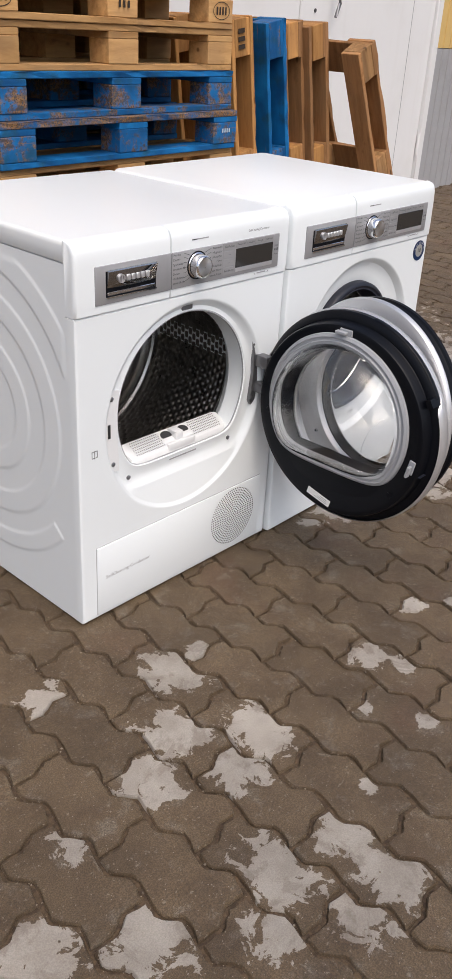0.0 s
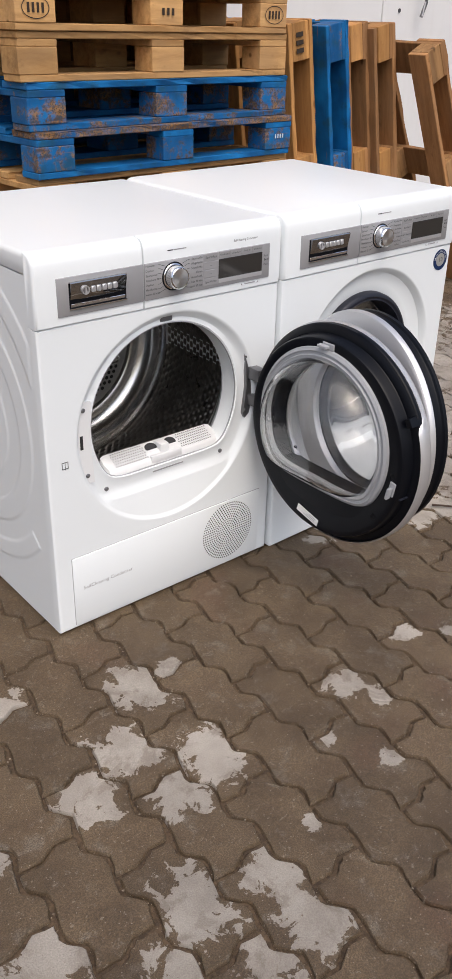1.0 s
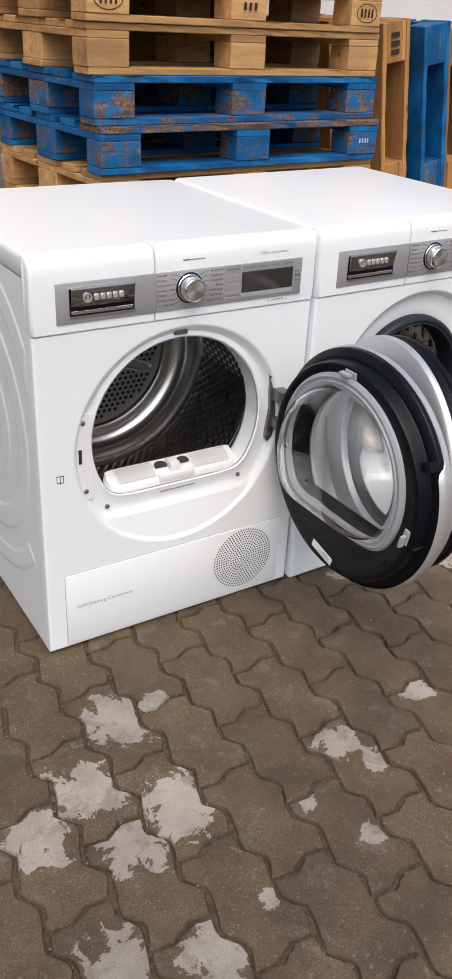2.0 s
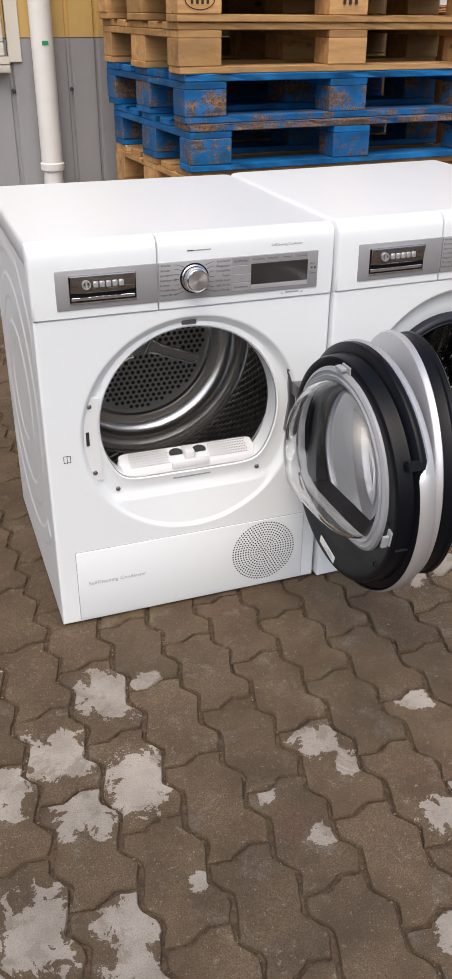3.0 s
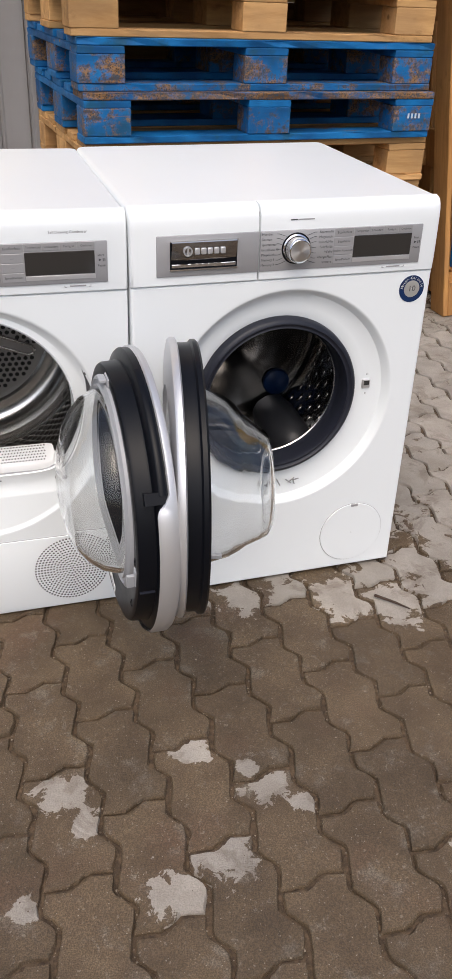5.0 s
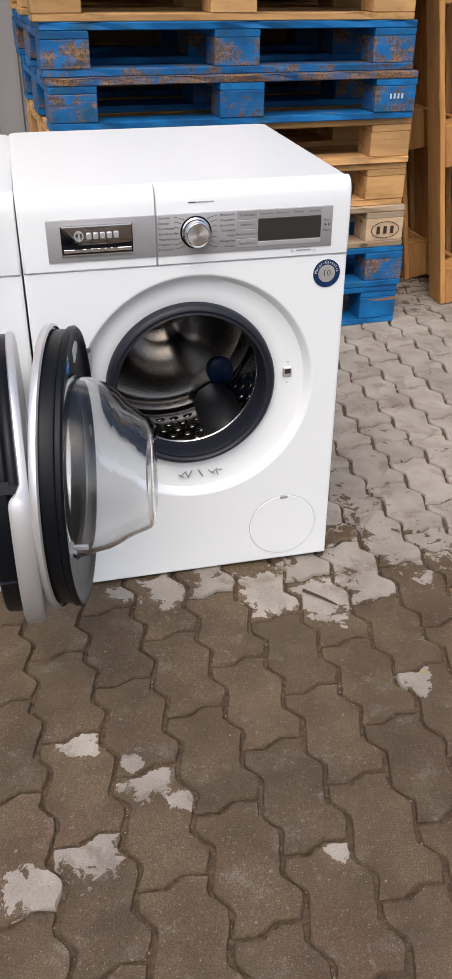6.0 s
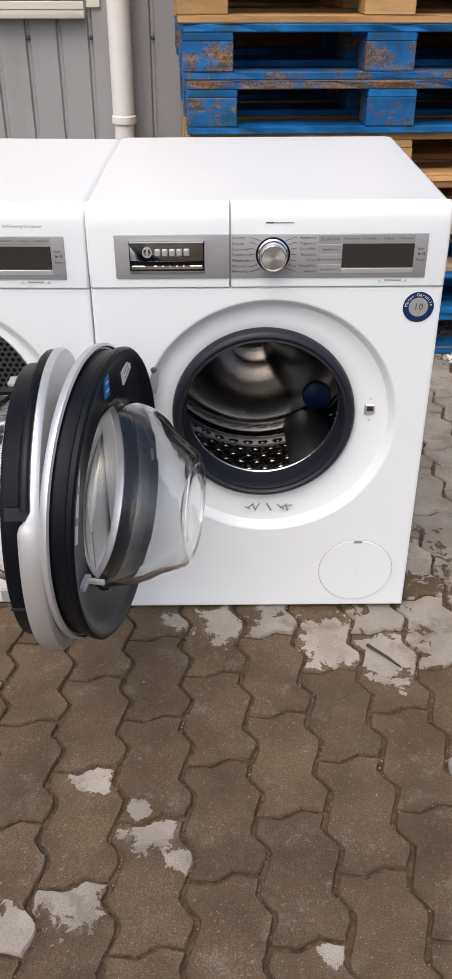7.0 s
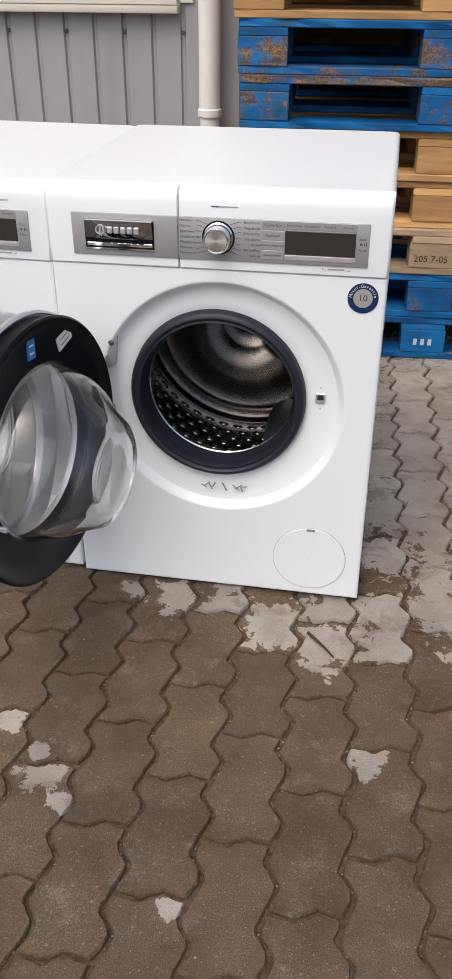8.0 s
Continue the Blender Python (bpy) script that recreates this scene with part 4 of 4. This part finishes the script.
# ---- doors: lathed round y; y points to the inside, x lies in the door, z up
def door_frame(parent, m, R, profile, label, hub, wide=1.0):
    """The black moulded frame with its silver outer ring and outer pane."""
    d = part("door", lathe(profile, 0, 0, 96), BLACK, parent, label, smooth=35)
    d.matrix_basis = m
    # the ring is wider round its lower half, where the grip ends
    loops = []
    for r, n in ((R - 0.001, 0.0135), (R + 0.003, 0.011), (R + 0.003, 0.004), (R, 0.0), (R - 0.010, -0.002), (hub + 0.004, -0.005), (hub, 0.0), (hub, 0.008), (R - 0.003, 0.0095)):
        loop = []
        for i in range(192):
            a = i * math.tau / 192
            low = max(0.0, min(1.0, 0.5 - (math.sin(a) - 0.42) / 0.10))
            loop.append((r * math.cos(a), n * (1.0 + (wide - 1.0) * low) if n > 0.0105 else n, r * math.sin(a)))
        loops.append(loop)
    part("rim", rings(loops), RIM, d, "satin silver outer ring", smooth=40)
    part("outer_pane", lathe([(hub + 0.001, 0.001), (0.12, -0.003), (0.06, -0.006), (0.001, -0.007)], 0, 0, 72), TINTED, d, "tinted outer pane", smooth=60)
    return d


def bowl(parent, loops, label):
    """A glass bowl with an outer and an inner face."""
    inner = [[(x * 0.972, y - 0.0045, z * 0.972) for x, y, z in loop] for loop in reversed(loops)]
    bm = rings(loops + inner + [loops[0]])
    bmesh.ops.remove_doubles(bm, verts=bm.verts, dist=0.0004)
    g = part("glass_bowl", bm, GLASS, parent, label, smooth=60)
    g.visible_shadow = False
    return g


DR = 0.240
ddoor = door_frame(dryer, pose(0.577, -0.240, 0.420, 0, 0, 90.5), DR,
                   [(DR, 0.012), (DR, 0.024), (DR - 0.003, 0.0275), (DR - 0.016, 0.0320), (DR - 0.0185, 0.0320), (DR - 0.0200, 0.0350), (DR - 0.0210, 0.0540), (DR - 0.0235, 0.0585), (DR - 0.029, 0.0605), (DR - 0.036, 0.0600), (0.186, 0.0585), (0.165, 0.056), (0.160, 0.050), (0.158, 0.010), (DR - 0.004, 0.010)],
                   "black moulded door frame with a silver rim", 0.156, 2.3)
DC = 0.014


def dring(R, drop, n, shift=0.0):
    return polar(0.003 + shift, DC, dee(R * 1.045, drop * 1.03, 10.0), n)


part("lower_plate", rings([dring(0.168, 0.118, 0.0555), dring(0.185, 0.185, 0.0575)]), BLACK, ddoor, smooth=40)
bm = bmesh.new()
chord = [(0.160 * math.cos(a), 0.160 * math.sin(a)) for a in (radians(k) for k in range(216, 325, 6))]
prism(chord, 0.012, 0.0545, bm=bm)
part("lower_filler", bm, BLACK, ddoor)
part("glass_ring", rings([dring(0.178, 0.128, 0.0565), dring(0.176, 0.126, 0.064), dring(0.170, 0.120, 0.0675), dring(0.168, 0.118, 0.0650), dring(0.163, 0.113, 0.0650), dring(0.161, 0.111, 0.0685), dring(0.155, 0.105, 0.0670), dring(0.154, 0.104, 0.055)]), GREY_PLASTIC, ddoor, "light grey ring round the glass", smooth=40)
bowl(ddoor, [dring(0.156 * k, 0.106 * k, n, sh) for k, n, sh in ((1.0, 0.062, 0), (0.985, 0.076, 0), (0.93, 0.096, -0.002), (0.82, 0.115, -0.005), (0.66, 0.132, -0.010), (0.46, 0.143, -0.014), (0.25, 0.148, -0.016), (0.02, 0.150, -0.016))], "clear dished glass with a flat lower edge")
for x, z, turn in ((0.0, 0.205, 0), (-0.199, -0.034, 80)):
    clip = part("clip", box(-0.016, 0.016, 0.056, 0.0625, -0.0075, 0.0075, 0.0015), GREY_PLASTIC, ddoor)
    clip.matrix_basis = pose(x, 0, z, 0, turn, 0)
    part("clip_hook", box(-0.005, 0.020, 0.062, 0.074, -0.0030, 0.0030, 0.001), GREY_PLASTIC, clip)
o = part("sticker", box(-0.033, 0.033, 0.0595, 0.0607, -0.0085, 0.0085), PAPER, ddoor, "white paper label")
o.matrix_basis = pose(0.022, 0, -0.193, 0, -14, 0)
for i in range(3):
    part("printed_line", box(-0.024, 0.012 - 0.008 * i, 0.0606, 0.0610, -0.0045 + 0.004 * i, -0.0032 + 0.004 * i), PALE_INK, o)
for x, z in ((-0.196, -0.010), (-0.160, -0.115), (0.193, 0.035), (0.19, -0.03)):
    part("socket", lathe([(0.008, 0.0575), (0.007, 0.0605), (0.005, 0.0605), (0.0045, 0.0575)], x, z, 14), BLACK, ddoor)
# the grip: a hollow along the upper free edge, closed by a slanting end
grip = [(DR + 0.0008) * Vector((math.cos(t), math.sin(t))) for t in (radians(k) for k in range(100, 153, 4))]
bm = rings([[(p.x * f, n, p.y * f) for p in grip] for f, n in ((1.0, 0.0145), (1.006, 0.0165), (1.006, 0.0245), (1.0, 0.0265))], closed=False)
part("grip_lip", bm, BLACK, ddoor, smooth=40)
part("grip_end", prism([(-0.2415, -0.004), (-0.2395, 0.014), (-0.228, 0.014), (-0.228, -0.004)], 0.014, 0.048), BLACK, ddoor).matrix_basis = pose(0, 0, 0, 0, 26, 0)
part("joint_line", box(-0.2215, -0.2165, 0.034, 0.0575, -0.052, -0.0505), RUBBER, ddoor)

# ---- washing machine
washer, wpanel = shell(pose(0.607, -0.010, -0.0012, 0, -0.52, 0.45), 0.826, 0.600, "white washing machine with its round door standing open", "washing machine")
labels(wpanel, ["Hemden", "Daunen", "Sportswear", "ExtraKurz 15", "Pflegeleicht", "Memory 1", "Memory 2"],
       ["Baumwolle", "Pflegeleicht", "Schnell/Mix", "Fein/Seide", "Wolle", "AllergiePlus", "weitere"], "EcoPerfect", ["Bügelleicht", "Flecken Automatik", "SpeedPerfect"], ["Temperatur", "Schleudern", "Fertig in", "Optionen"])
washer.scale = (1.0, 1.0, 1.008)
WC, GC = (0.307, 0.433), (0.298, 0.440)
bm = rings([
    rect_loop(0.0, W, 0.004, 0.689, 0.026, *WC), rect_loop(0.0, W, 0.004, 0.689, 0.007, *WC), rect_loop(0.0012, W - 0.0012, 0.0045, 0.6885, 0.0025, *WC),
    rect_loop(0.005, W - 0.005, 0.008, 0.6865, 0.0, *WC), rect_loop(0.0075, W - 0.0075, 0.0105, 0.684, 0.0, *WC),
    polar(*WC, 0.2385, 0.0), polar(*WC, 0.236, 0.0), polar(*WC, 0.2335, 0.0012), polar(*WC, 0.229, 0.007), polar(*WC, 0.222, 0.016), polar(0.305, 0.435, 0.209, 0.0195),
    polar(0.302, 0.437, 0.192, 0.0215), polar(*GC, 0.177, 0.0220), polar(*GC, 0.167, 0.026), polar(*GC, 0.158, 0.06),
])
wfp = part("front_panel", bm, WHITE, washer, smooth=35)
part("gasket", lathe([(0.170, 0.026), (0.1685, 0.011), (0.164, 0.0055), (0.159, 0.0045), (0.1555, 0.008), (0.153, 0.0085), (0.1505, 0.007), (0.1485, 0.011), (0.1475, 0.024), (0.1465, 0.038), (0.1475, 0.048), (0.1460, 0.056), (0.1440, 0.060)], *GC, 96), RUBBER, washer, "dark rubber door gasket", smooth=50)
part("drum_lip", lathe([(0.1445, 0.059), (0.1430, 0.061), (0.1440, 0.064), (0.150, 0.066)], *GC, 96), STEEL, washer, "bright drum edge", smooth=50)
wdrum = part("drum", lathe([(0.150, 0.066), (0.205, 0.080), (0.238, 0.106), (0.240, 0.130), (0.240, 0.385)], *GC, 96), WASH_DRUM, washer, "dimpled steel drum", smooth=50)
part("drum_back", lathe([(0.240, 0.385), (0.232, 0.395), (0.215, 0.392), (0.200, 0.400), (0.120, 0.412), (0.060, 0.402), (0.050, 0.396), (0.001, 0.396)], *GC, 96), WASH_DRUM, wdrum, smooth=40)
for d in (-60, 60, 180):
    a = radians(d)
    lp = []
    for y, w, hh in ((0.14, 0.026, 0.018), (0.17, 0.050, 0.060), (0.33, 0.056, 0.066), (0.375, 0.042, 0.040)):
        loop = []
        for s, t in ((-1, 0), (-0.72, 0.75), (-0.3, 1), (0.3, 1), (0.72, 0.75), (1, 0)):
            r, q = 0.241 - hh * t, w * s
            loop.append((GC[0] + r * math.cos(a) - q * math.sin(a), y, GC[1] + r * math.sin(a) + q * math.cos(a)))
        lp.append(loop)
    part("drum_paddle", rings(lp, True, True), PADDLE, wdrum, "dark plastic drum paddle", smooth=50)
part("drum_boss", lathe([(0.034, 0.398), (0.033, 0.388), (0.028, 0.384), (0.001, 0.383)], GC[0] + 0.142, GC[1] - 0.140, 32), NAVY, wdrum, "dark blue round cap", smooth=40)
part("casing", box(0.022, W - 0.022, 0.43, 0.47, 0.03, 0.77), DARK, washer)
# raised bumps on the drum wall
bm = bmesh.new()
rings([[(p * 0.0125 * math.cos(k * math.tau / 10), p * 0.0068 * math.sin(k * math.tau / 10), h) for k in range(10)] for p, h in ((1.0, 0.0), (0.85, 0.0018), (0.5, 0.0031))], False, True, bm=bm)
bump = None
for i in range(44):
    for j in range(8):
        a, y = (i + 0.5 * (j % 2)) * math.tau / 44, 0.150 + 0.0295 * j
        if math.sin(a) > 0.70:
            continue
        o = part("bump", bm, WASH_DRUM, wdrum, smooth=60) if bump is None else new("bump", bump.data)
        bump, o.parent = bump or o, wdrum
        tang, inw = Vector((-math.sin(a), 0, math.cos(a))), Vector((-math.cos(a), 0, -math.sin(a)))
        m = Matrix((tang, Vector((0, 1, 0)) * (1 if tang.cross(Vector((0, 1, 0))).dot(inw) > 0 else -1), inw)).transposed().to_4x4()
        m.translation = (GC[0] + 0.2395 * math.cos(a), y, GC[1] + 0.2395 * math.sin(a))
        o.matrix_basis = m
# latch, care marks, pump flap, badge, hinge
part("latch_frame", box(0.4855, 0.5045, 0.0165, 0.0225, 0.441, 0.462, 0.002), RIM, wfp)
part("latch_slot", box(0.489, 0.501, 0.0155, 0.0175, 0.449, 0.4585), DARK, wfp)
for z in (0.473, 0.430):
    part("latch_mark", lathe([(0.0022, 0.0178), (0.0015, 0.0172)], 0.495, z, 10), PALE_INK, wfp)
bm = bmesh.new()
for k, (x, z, w, h, s) in enumerate(((0.270, 0.247, 0.010, 0.002, 30), (0.276, 0.252, 0.012, 0.002, -40), (0.283, 0.248, 0.013, 0.002, 65), (0.290, 0.251, 0.012, 0.002, -60), (0.312, 0.249, 0.016, 0.0025, 62), (0.335, 0.249, 0.014, 0.002, 40), (0.341, 0.251, 0.014, 0.002, -35), (0.347, 0.247, 0.012, 0.002, 70), (0.352, 0.252, 0.010, 0.002, -10))):
    before = set(bm.verts)
    box(-w * 0.62, w * 0.62, -0.0004, 0.0004, -h * 0.6, h * 0.6, bm=bm)
    bmesh.ops.transform(bm, matrix=pose(x, 0.0125, z - 0.006, -36, s, 0), verts=[v for v in bm.verts if v not in before])
part("care_mark", bm, CARE, wfp)
part("pump_gap", lathe([(0.0755, 0.0005), (0.0755, -0.0008), (0.001, -0.0008)], 0.492, 0.096, 64), GAP_SHADE, washer)
pump = part("pump_flap", lathe([(0.0745, 0.0), (0.0745, -0.0018), (0.0735, -0.0024), (0.001, -0.0024)], 0.492, 0.096, 64), WHITE, washer, "round pump flap", smooth=20)
part("flap_tab", box(0.484, 0.501, -0.0034, -0.0020, 0.164, 0.171, 0.0008), SILVER, pump)
badge = part("badge", lathe([(0.0265, 0.0), (0.0265, -0.0012), (0.0165, -0.0012)], 0.5585, 0.654, 48), NAVY, washer, "round navy and silver warranty badge")
part("badge_disc", lathe([(0.0168, -0.0005), (0.0165, -0.0016), (0.001, -0.0016)], 0.5585, 0.654, 40), BADGE_SILVER, badge)
words("10", 0.0165, INK, badge, front(0.5583, 0.6495, -0.0021), align="CENTER")
for k, ch in enumerate("Motor-Garantie"):
    a = radians(170 - k * 12.2)
    words(ch, 0.0075, PAPER, badge, pose(0.5585 + 0.0193 * math.cos(a), -0.0018, 0.654 + 0.0193 * math.sin(a), 90, 0, 0) @ pose(0, 0, 0, 0, 0, math.degrees(a) - 90), align="CENTER")
whinge = part("hinge_plate", prism([(0.083, 0.553), (0.112, 0.555), (0.108, 0.535), (0.103, 0.495), (0.090, 0.490)], 0.002, 0.016), WHINGE, washer, "grey metal door hinge", smooth=40)
screw(0.099, 0.541, 0.002, whinge, 0.006)
part("hinge_arm", box(0.084, 0.092, -0.045, 0.012, 0.496, 0.518, 0.003, 2), WHINGE, whinge, smooth=40)
part("hinge_arm", box(0.078, 0.096, -0.045, 0.012, 0.385, 0.410, 0.004, 2), HINGE, whinge, smooth=40)

WR = 0.232
wdoor = door_frame(washer, pose(0.620 - 0.607, -0.246 + 0.008, 0.437, 0, 0, -100.5), WR,
                   [(WR - 0.006, 0.010), (WR - 0.006, 0.031), (WR - 0.005, 0.0345), (WR - 0.001, 0.0375), (WR - 0.0005, 0.0445), (WR - 0.004, 0.0480), (WR - 0.011, 0.0475), (WR - 0.017, 0.0430), (WR - 0.030, 0.0395), (0.185, 0.0380), (0.165, 0.0365), (0.156, 0.0365), (0.152, 0.032), (0.152, 0.010), (WR - 0.010, 0.010)],
                   "black dished door frame with a silver rim", 0.154)
bowl(wdoor, [polar(0.0, dz, r, n) for n, r, dz in ((0.032, 0.152, 0), (0.044, 0.151, 0), (0.066, 0.146, 0.002), (0.092, 0.138, 0.0), (0.110, 0.127, -0.003), (0.124, 0.114, -0.008), (0.146, 0.101, -0.013), (0.161, 0.093, -0.015), (0.1675, 0.085, -0.015), (0.169, 0.072, -0.015), (0.164, 0.052, -0.015), (0.159, 0.03, -0.015), (0.157, 0.002, -0.015))], "deep clear glass bowl")
for name, x, z, w, h, material, label in (("sticker", 0.008, 0.190, 0.021, 0.032, BLUE_STICKER, "small blue sticker"), ("label", -0.092, 0.172, 0.044, 0.024, PAPER, "white paper label"), ("label", 0.178, 0.088, 0.015, 0.110, PAPER, "narrow white paper label")):
    o = part(name, box(-w / 2, w / 2, 0.0385, 0.0412, -h / 2, h / 2), material, wdoor, label)
    o.matrix_basis = pose(x, 0.0, z, 0, 15 if x < 0 else -22 if w < 0.016 else -3, 0)
    for i in range(2):
        part("printed_line", box(-w * 0.3, w * 0.3, 0.0412, 0.0416, -h * 0.25 + i * h * 0.4, -h * 0.15 + i * h * 0.4), PALE_INK if material is PAPER else PAPER, o)
hook = part("latch_hook", box(-0.020, 0.014, 0.037, 0.047, -0.0045, 0.0045, 0.0015), GREY_PLASTIC, wdoor, "clear grey latch hook")
hook.matrix_basis = pose(0.186, 0, -0.040, 0, 0, 0)
part("hook_tip", box(-0.012, -0.006, 0.046, 0.070, -0.004, 0.004, 0.001), GREY_PLASTIC, hook)

# ---------------------------------------------------------------- small loose things
tagged(part("twig", tube([(1.115, -0.128, 0.006), (1.135, -0.150, 0.007), (1.150, -0.164, 0.006), (1.172, -0.190, 0.005)], [0.0035, 0.003, 0.0028, 0.0015], 7), BARK, smooth=60), "short dark dead twig lying on the paving", "twig")
LEAF = mat("dry_leaf", (0.30, 0.22, 0.10), 0.8)
tagged(part("leaf", rings([[(1.262, -0.412, 0.002), (1.268, -0.408, 0.0035), (1.276, -0.414, 0.003)], [(1.264, -0.418, 0.002), (1.271, -0.417, 0.002), (1.277, -0.418, 0.0015)]], closed=False), LEAF), "small dry yellow leaf on the paving", "leaf")
bm = bmesh.new()
rag = random.Random(5)
for k in range(9):
    x, y = 1.62 + rag.uniform(-0.035, 0.035), 1.30 + rag.uniform(-0.025, 0.025)
    tube([(x, y, 0.004), (x + rag.uniform(-0.02, 0.02), y + rag.uniform(-0.015, 0.015), 0.016), (x + rag.uniform(-0.035, 0.035), y + rag.uniform(-0.02, 0.02), 0.005)], [0.004, 0.008, 0.003], 7, bm=bm)
tagged(part("paper_scrap", bm, PAPER, smooth=60), "crumpled scrap of white paper by the stack", "litter")


# ---------------------------------------------------------------- paving stones
def stone_outline(gap):
    """A wavy paver: zigzag flanks of two waves a stone, bent ends."""
    amp = 0.0108
    wave = [(0.0, -0.38), (0.34, 0.80), (0.45, 1.0), (0.52, 0.75), (0.73, -0.85), (0.81, -1.0)]
    ts = [((k + t) / 2, amp * w) for k in (0, 1) for t, w in wave] + [(1.0, -0.38 * amp)]

    def end(s):
        return float(np.interp(s, (0.0, 0.36, 0.50, 0.68, 1.0), (0.0062, 0.0, 0.0060, 0.0155, 0.0080)))

    right = [(PX / 2 - gap + w, (t - 0.5) * PY) for t, w in ts]
    left = [(-PX / 2 + gap + w, (t - 0.5) * PY) for t, w in ts]
    for side, s in ((left, 0.0), (right, 1.0)):
        side[0] = (side[0][0], -PY / 2 + gap + end(s))
        side[-1] = (side[-1][0], PY / 2 - gap + end(s))
    x0, x1 = left[0][0], right[0][0]
    bottom = [(x0 + (x1 - x0) * s, -PY / 2 + gap + end(s)) for s in (0.36, 0.50, 0.68)]
    top = [(x0 + (x1 - x0) * s, PY / 2 - gap + end(s)) for s in (0.68, 0.50, 0.36)]
    return [left[0]] + bottom + right + top + left[:0:-1]


def stone_mesh(name, seed):
    """A paver with its own chipped, slightly uneven edges."""
    rng = random.Random(seed)
    low, mid, hi = stone_outline(0.0031), stone_outline(0.0038), stone_outline(0.0056)
    loops = [[], [], []]
    for k in range(len(low)):
        a = np.array((low[k], mid[k], hi[k]))
        b = np.array((low[(k + 1) % len(low)], mid[(k + 1) % len(low)], hi[(k + 1) % len(low)]))
        for f in (0.0, 0.36, 0.70) if np.hypot(*(b[0] - a[0])) > 0.016 else (0.0,):
            dx, dy = rng.uniform(-0.0013, 0.0013), rng.uniform(-0.0013, 0.0013)
            chip = rng.choice((0.0, 0.0, 0.1, 0.35))
            p = a + (b - a) * f + (dx, dy)
            p[2] = p[2] * (1 - 0.05 * chip)
            for q, z, loop in zip(p, (-0.03, -0.0045 - 0.002 * chip, 0.0), loops):
                loop.append((q[0], q[1], z))
    bm = bmesh.new()
    rings(loops, False, True, bm=bm)
    bmesh.ops.recalc_face_normals(bm, faces=bm.faces)
    me = bpy.data.meshes.new(name)
    bm.to_mesh(me)
    bm.free()
    me.materials.append(PAVER)
    return me


pavement = thing("pavement", pose(0, 0, 0), "damp brown interlocking concrete paving with dry patches", "pavement", kind="structure")
stones = [stone_mesh("paving_stone", k) for k in range(9)]
shapes = [([v.co.copy() for v in me.vertices], [list(p.vertices) for p in me.polygons]) for me in stones]
lay = random.Random(7)
back = WALL.inverted()
far_v, far_f, near = [], [], 0
for i in range(-34, 80):
    for j in range(-16, 24):
        centre = stone_centre(i, j)
        if (back @ centre).y > -0.02:
            continue
        m = Matrix.Translation((0, 0, lay.uniform(-0.0022, 0.0015))) @ GRID @ pose((i + 0.5) * PX, (j + 0.5 + 0.5 * ((i + 1) % 2)) * PY, 0, lay.uniform(-0.5, 0.5), lay.uniform(-0.6, 0.6), lay.uniform(-0.5, 0.5))
        hidden = 0.06 < centre.x < 1.14 and 0.1 < centre.y < 0.45
        if -0.75 < centre.x < 1.85 and -1.0 < centre.y < 0.42 and not hidden and near < 300:
            o = new("stone", stones[lay.randrange(9)])
            o.parent, o.matrix_basis = pavement, m
            near += 1
        else:
            base, (corners, polys) = len(far_v), shapes[lay.randrange(9)]
            far_v += [tuple(m @ p) for p in corners]
            far_f += [[base + k for k in f] for f in polys]
me = bpy.data.meshes.new("far_stones")
me.from_pydata(far_v, [], far_f)
far = link("far_stones", me, PAVER_FAR, pavement)
far["kind"] = "stuff"

# ---------------------------------------------------------------- grit in the joints and on the stones
grit = random.Random(23)
grit_v, grit_f = [], []
for k in range(4200):
    col, along = grit.randrange(-15, 8), grit.uniform(-2.2, 3.2)
    if k % 5:
        t = (along * 2) % 1.0
        across = col * PX + 0.0108 * float(np.interp(t, (0.0, 0.45, 0.81, 1.0), (-0.38, 1.0, -1.0, -0.38))) + grit.gauss(0, 0.0035)
        low = -0.0045
    else:
        across, low = col * PX + grit.uniform(0, PX), 0.0
    p = GRID @ Vector((across, along * PY, low))
    if 0 < p.x < 1.2 and p.y > -0.005:
        continue
    r = grit.choice((0.0006, 0.0008, 0.0010, 0.0014, 0.0020)) * grit.uniform(0.8, 1.3)
    base, turn = len(grit_v), grit.uniform(0, math.tau)
    for j in range(4):
        q = r * grit.uniform(0.75, 1.2)
        grit_v.append((p.x + q * math.cos(turn + j * 1.5708), p.y + q * math.sin(turn + j * 1.5708), p.z + r * 0.25))
    grit_v += [(p.x, p.y, p.z + r * 0.9), (p.x, p.y, p.z - r * 0.5)]
    for j in range(4):
        grit_f += [(base + j, base + (j + 1) % 4, base + 4), (base + (j + 1) % 4, base + j, base + 5)]
GRIT = mat("sandy_grit", (0.2, 0.16, 0.11), 0.85)
nd = Nodes(GRIT)
nd.color(nd.mix(nd.step(nd.geo.outputs["Random Per Island"], 0.3, 1.0), (0.070, 0.047, 0.029), (0.27, 0.225, 0.17)))
me = bpy.data.meshes.new("grit")
me.from_pydata(grit_v, [], grit_f)
tagged(link("grit", me, GRIT), "loose sandy grit in the joints of the paving", "grit", kind="stuff")
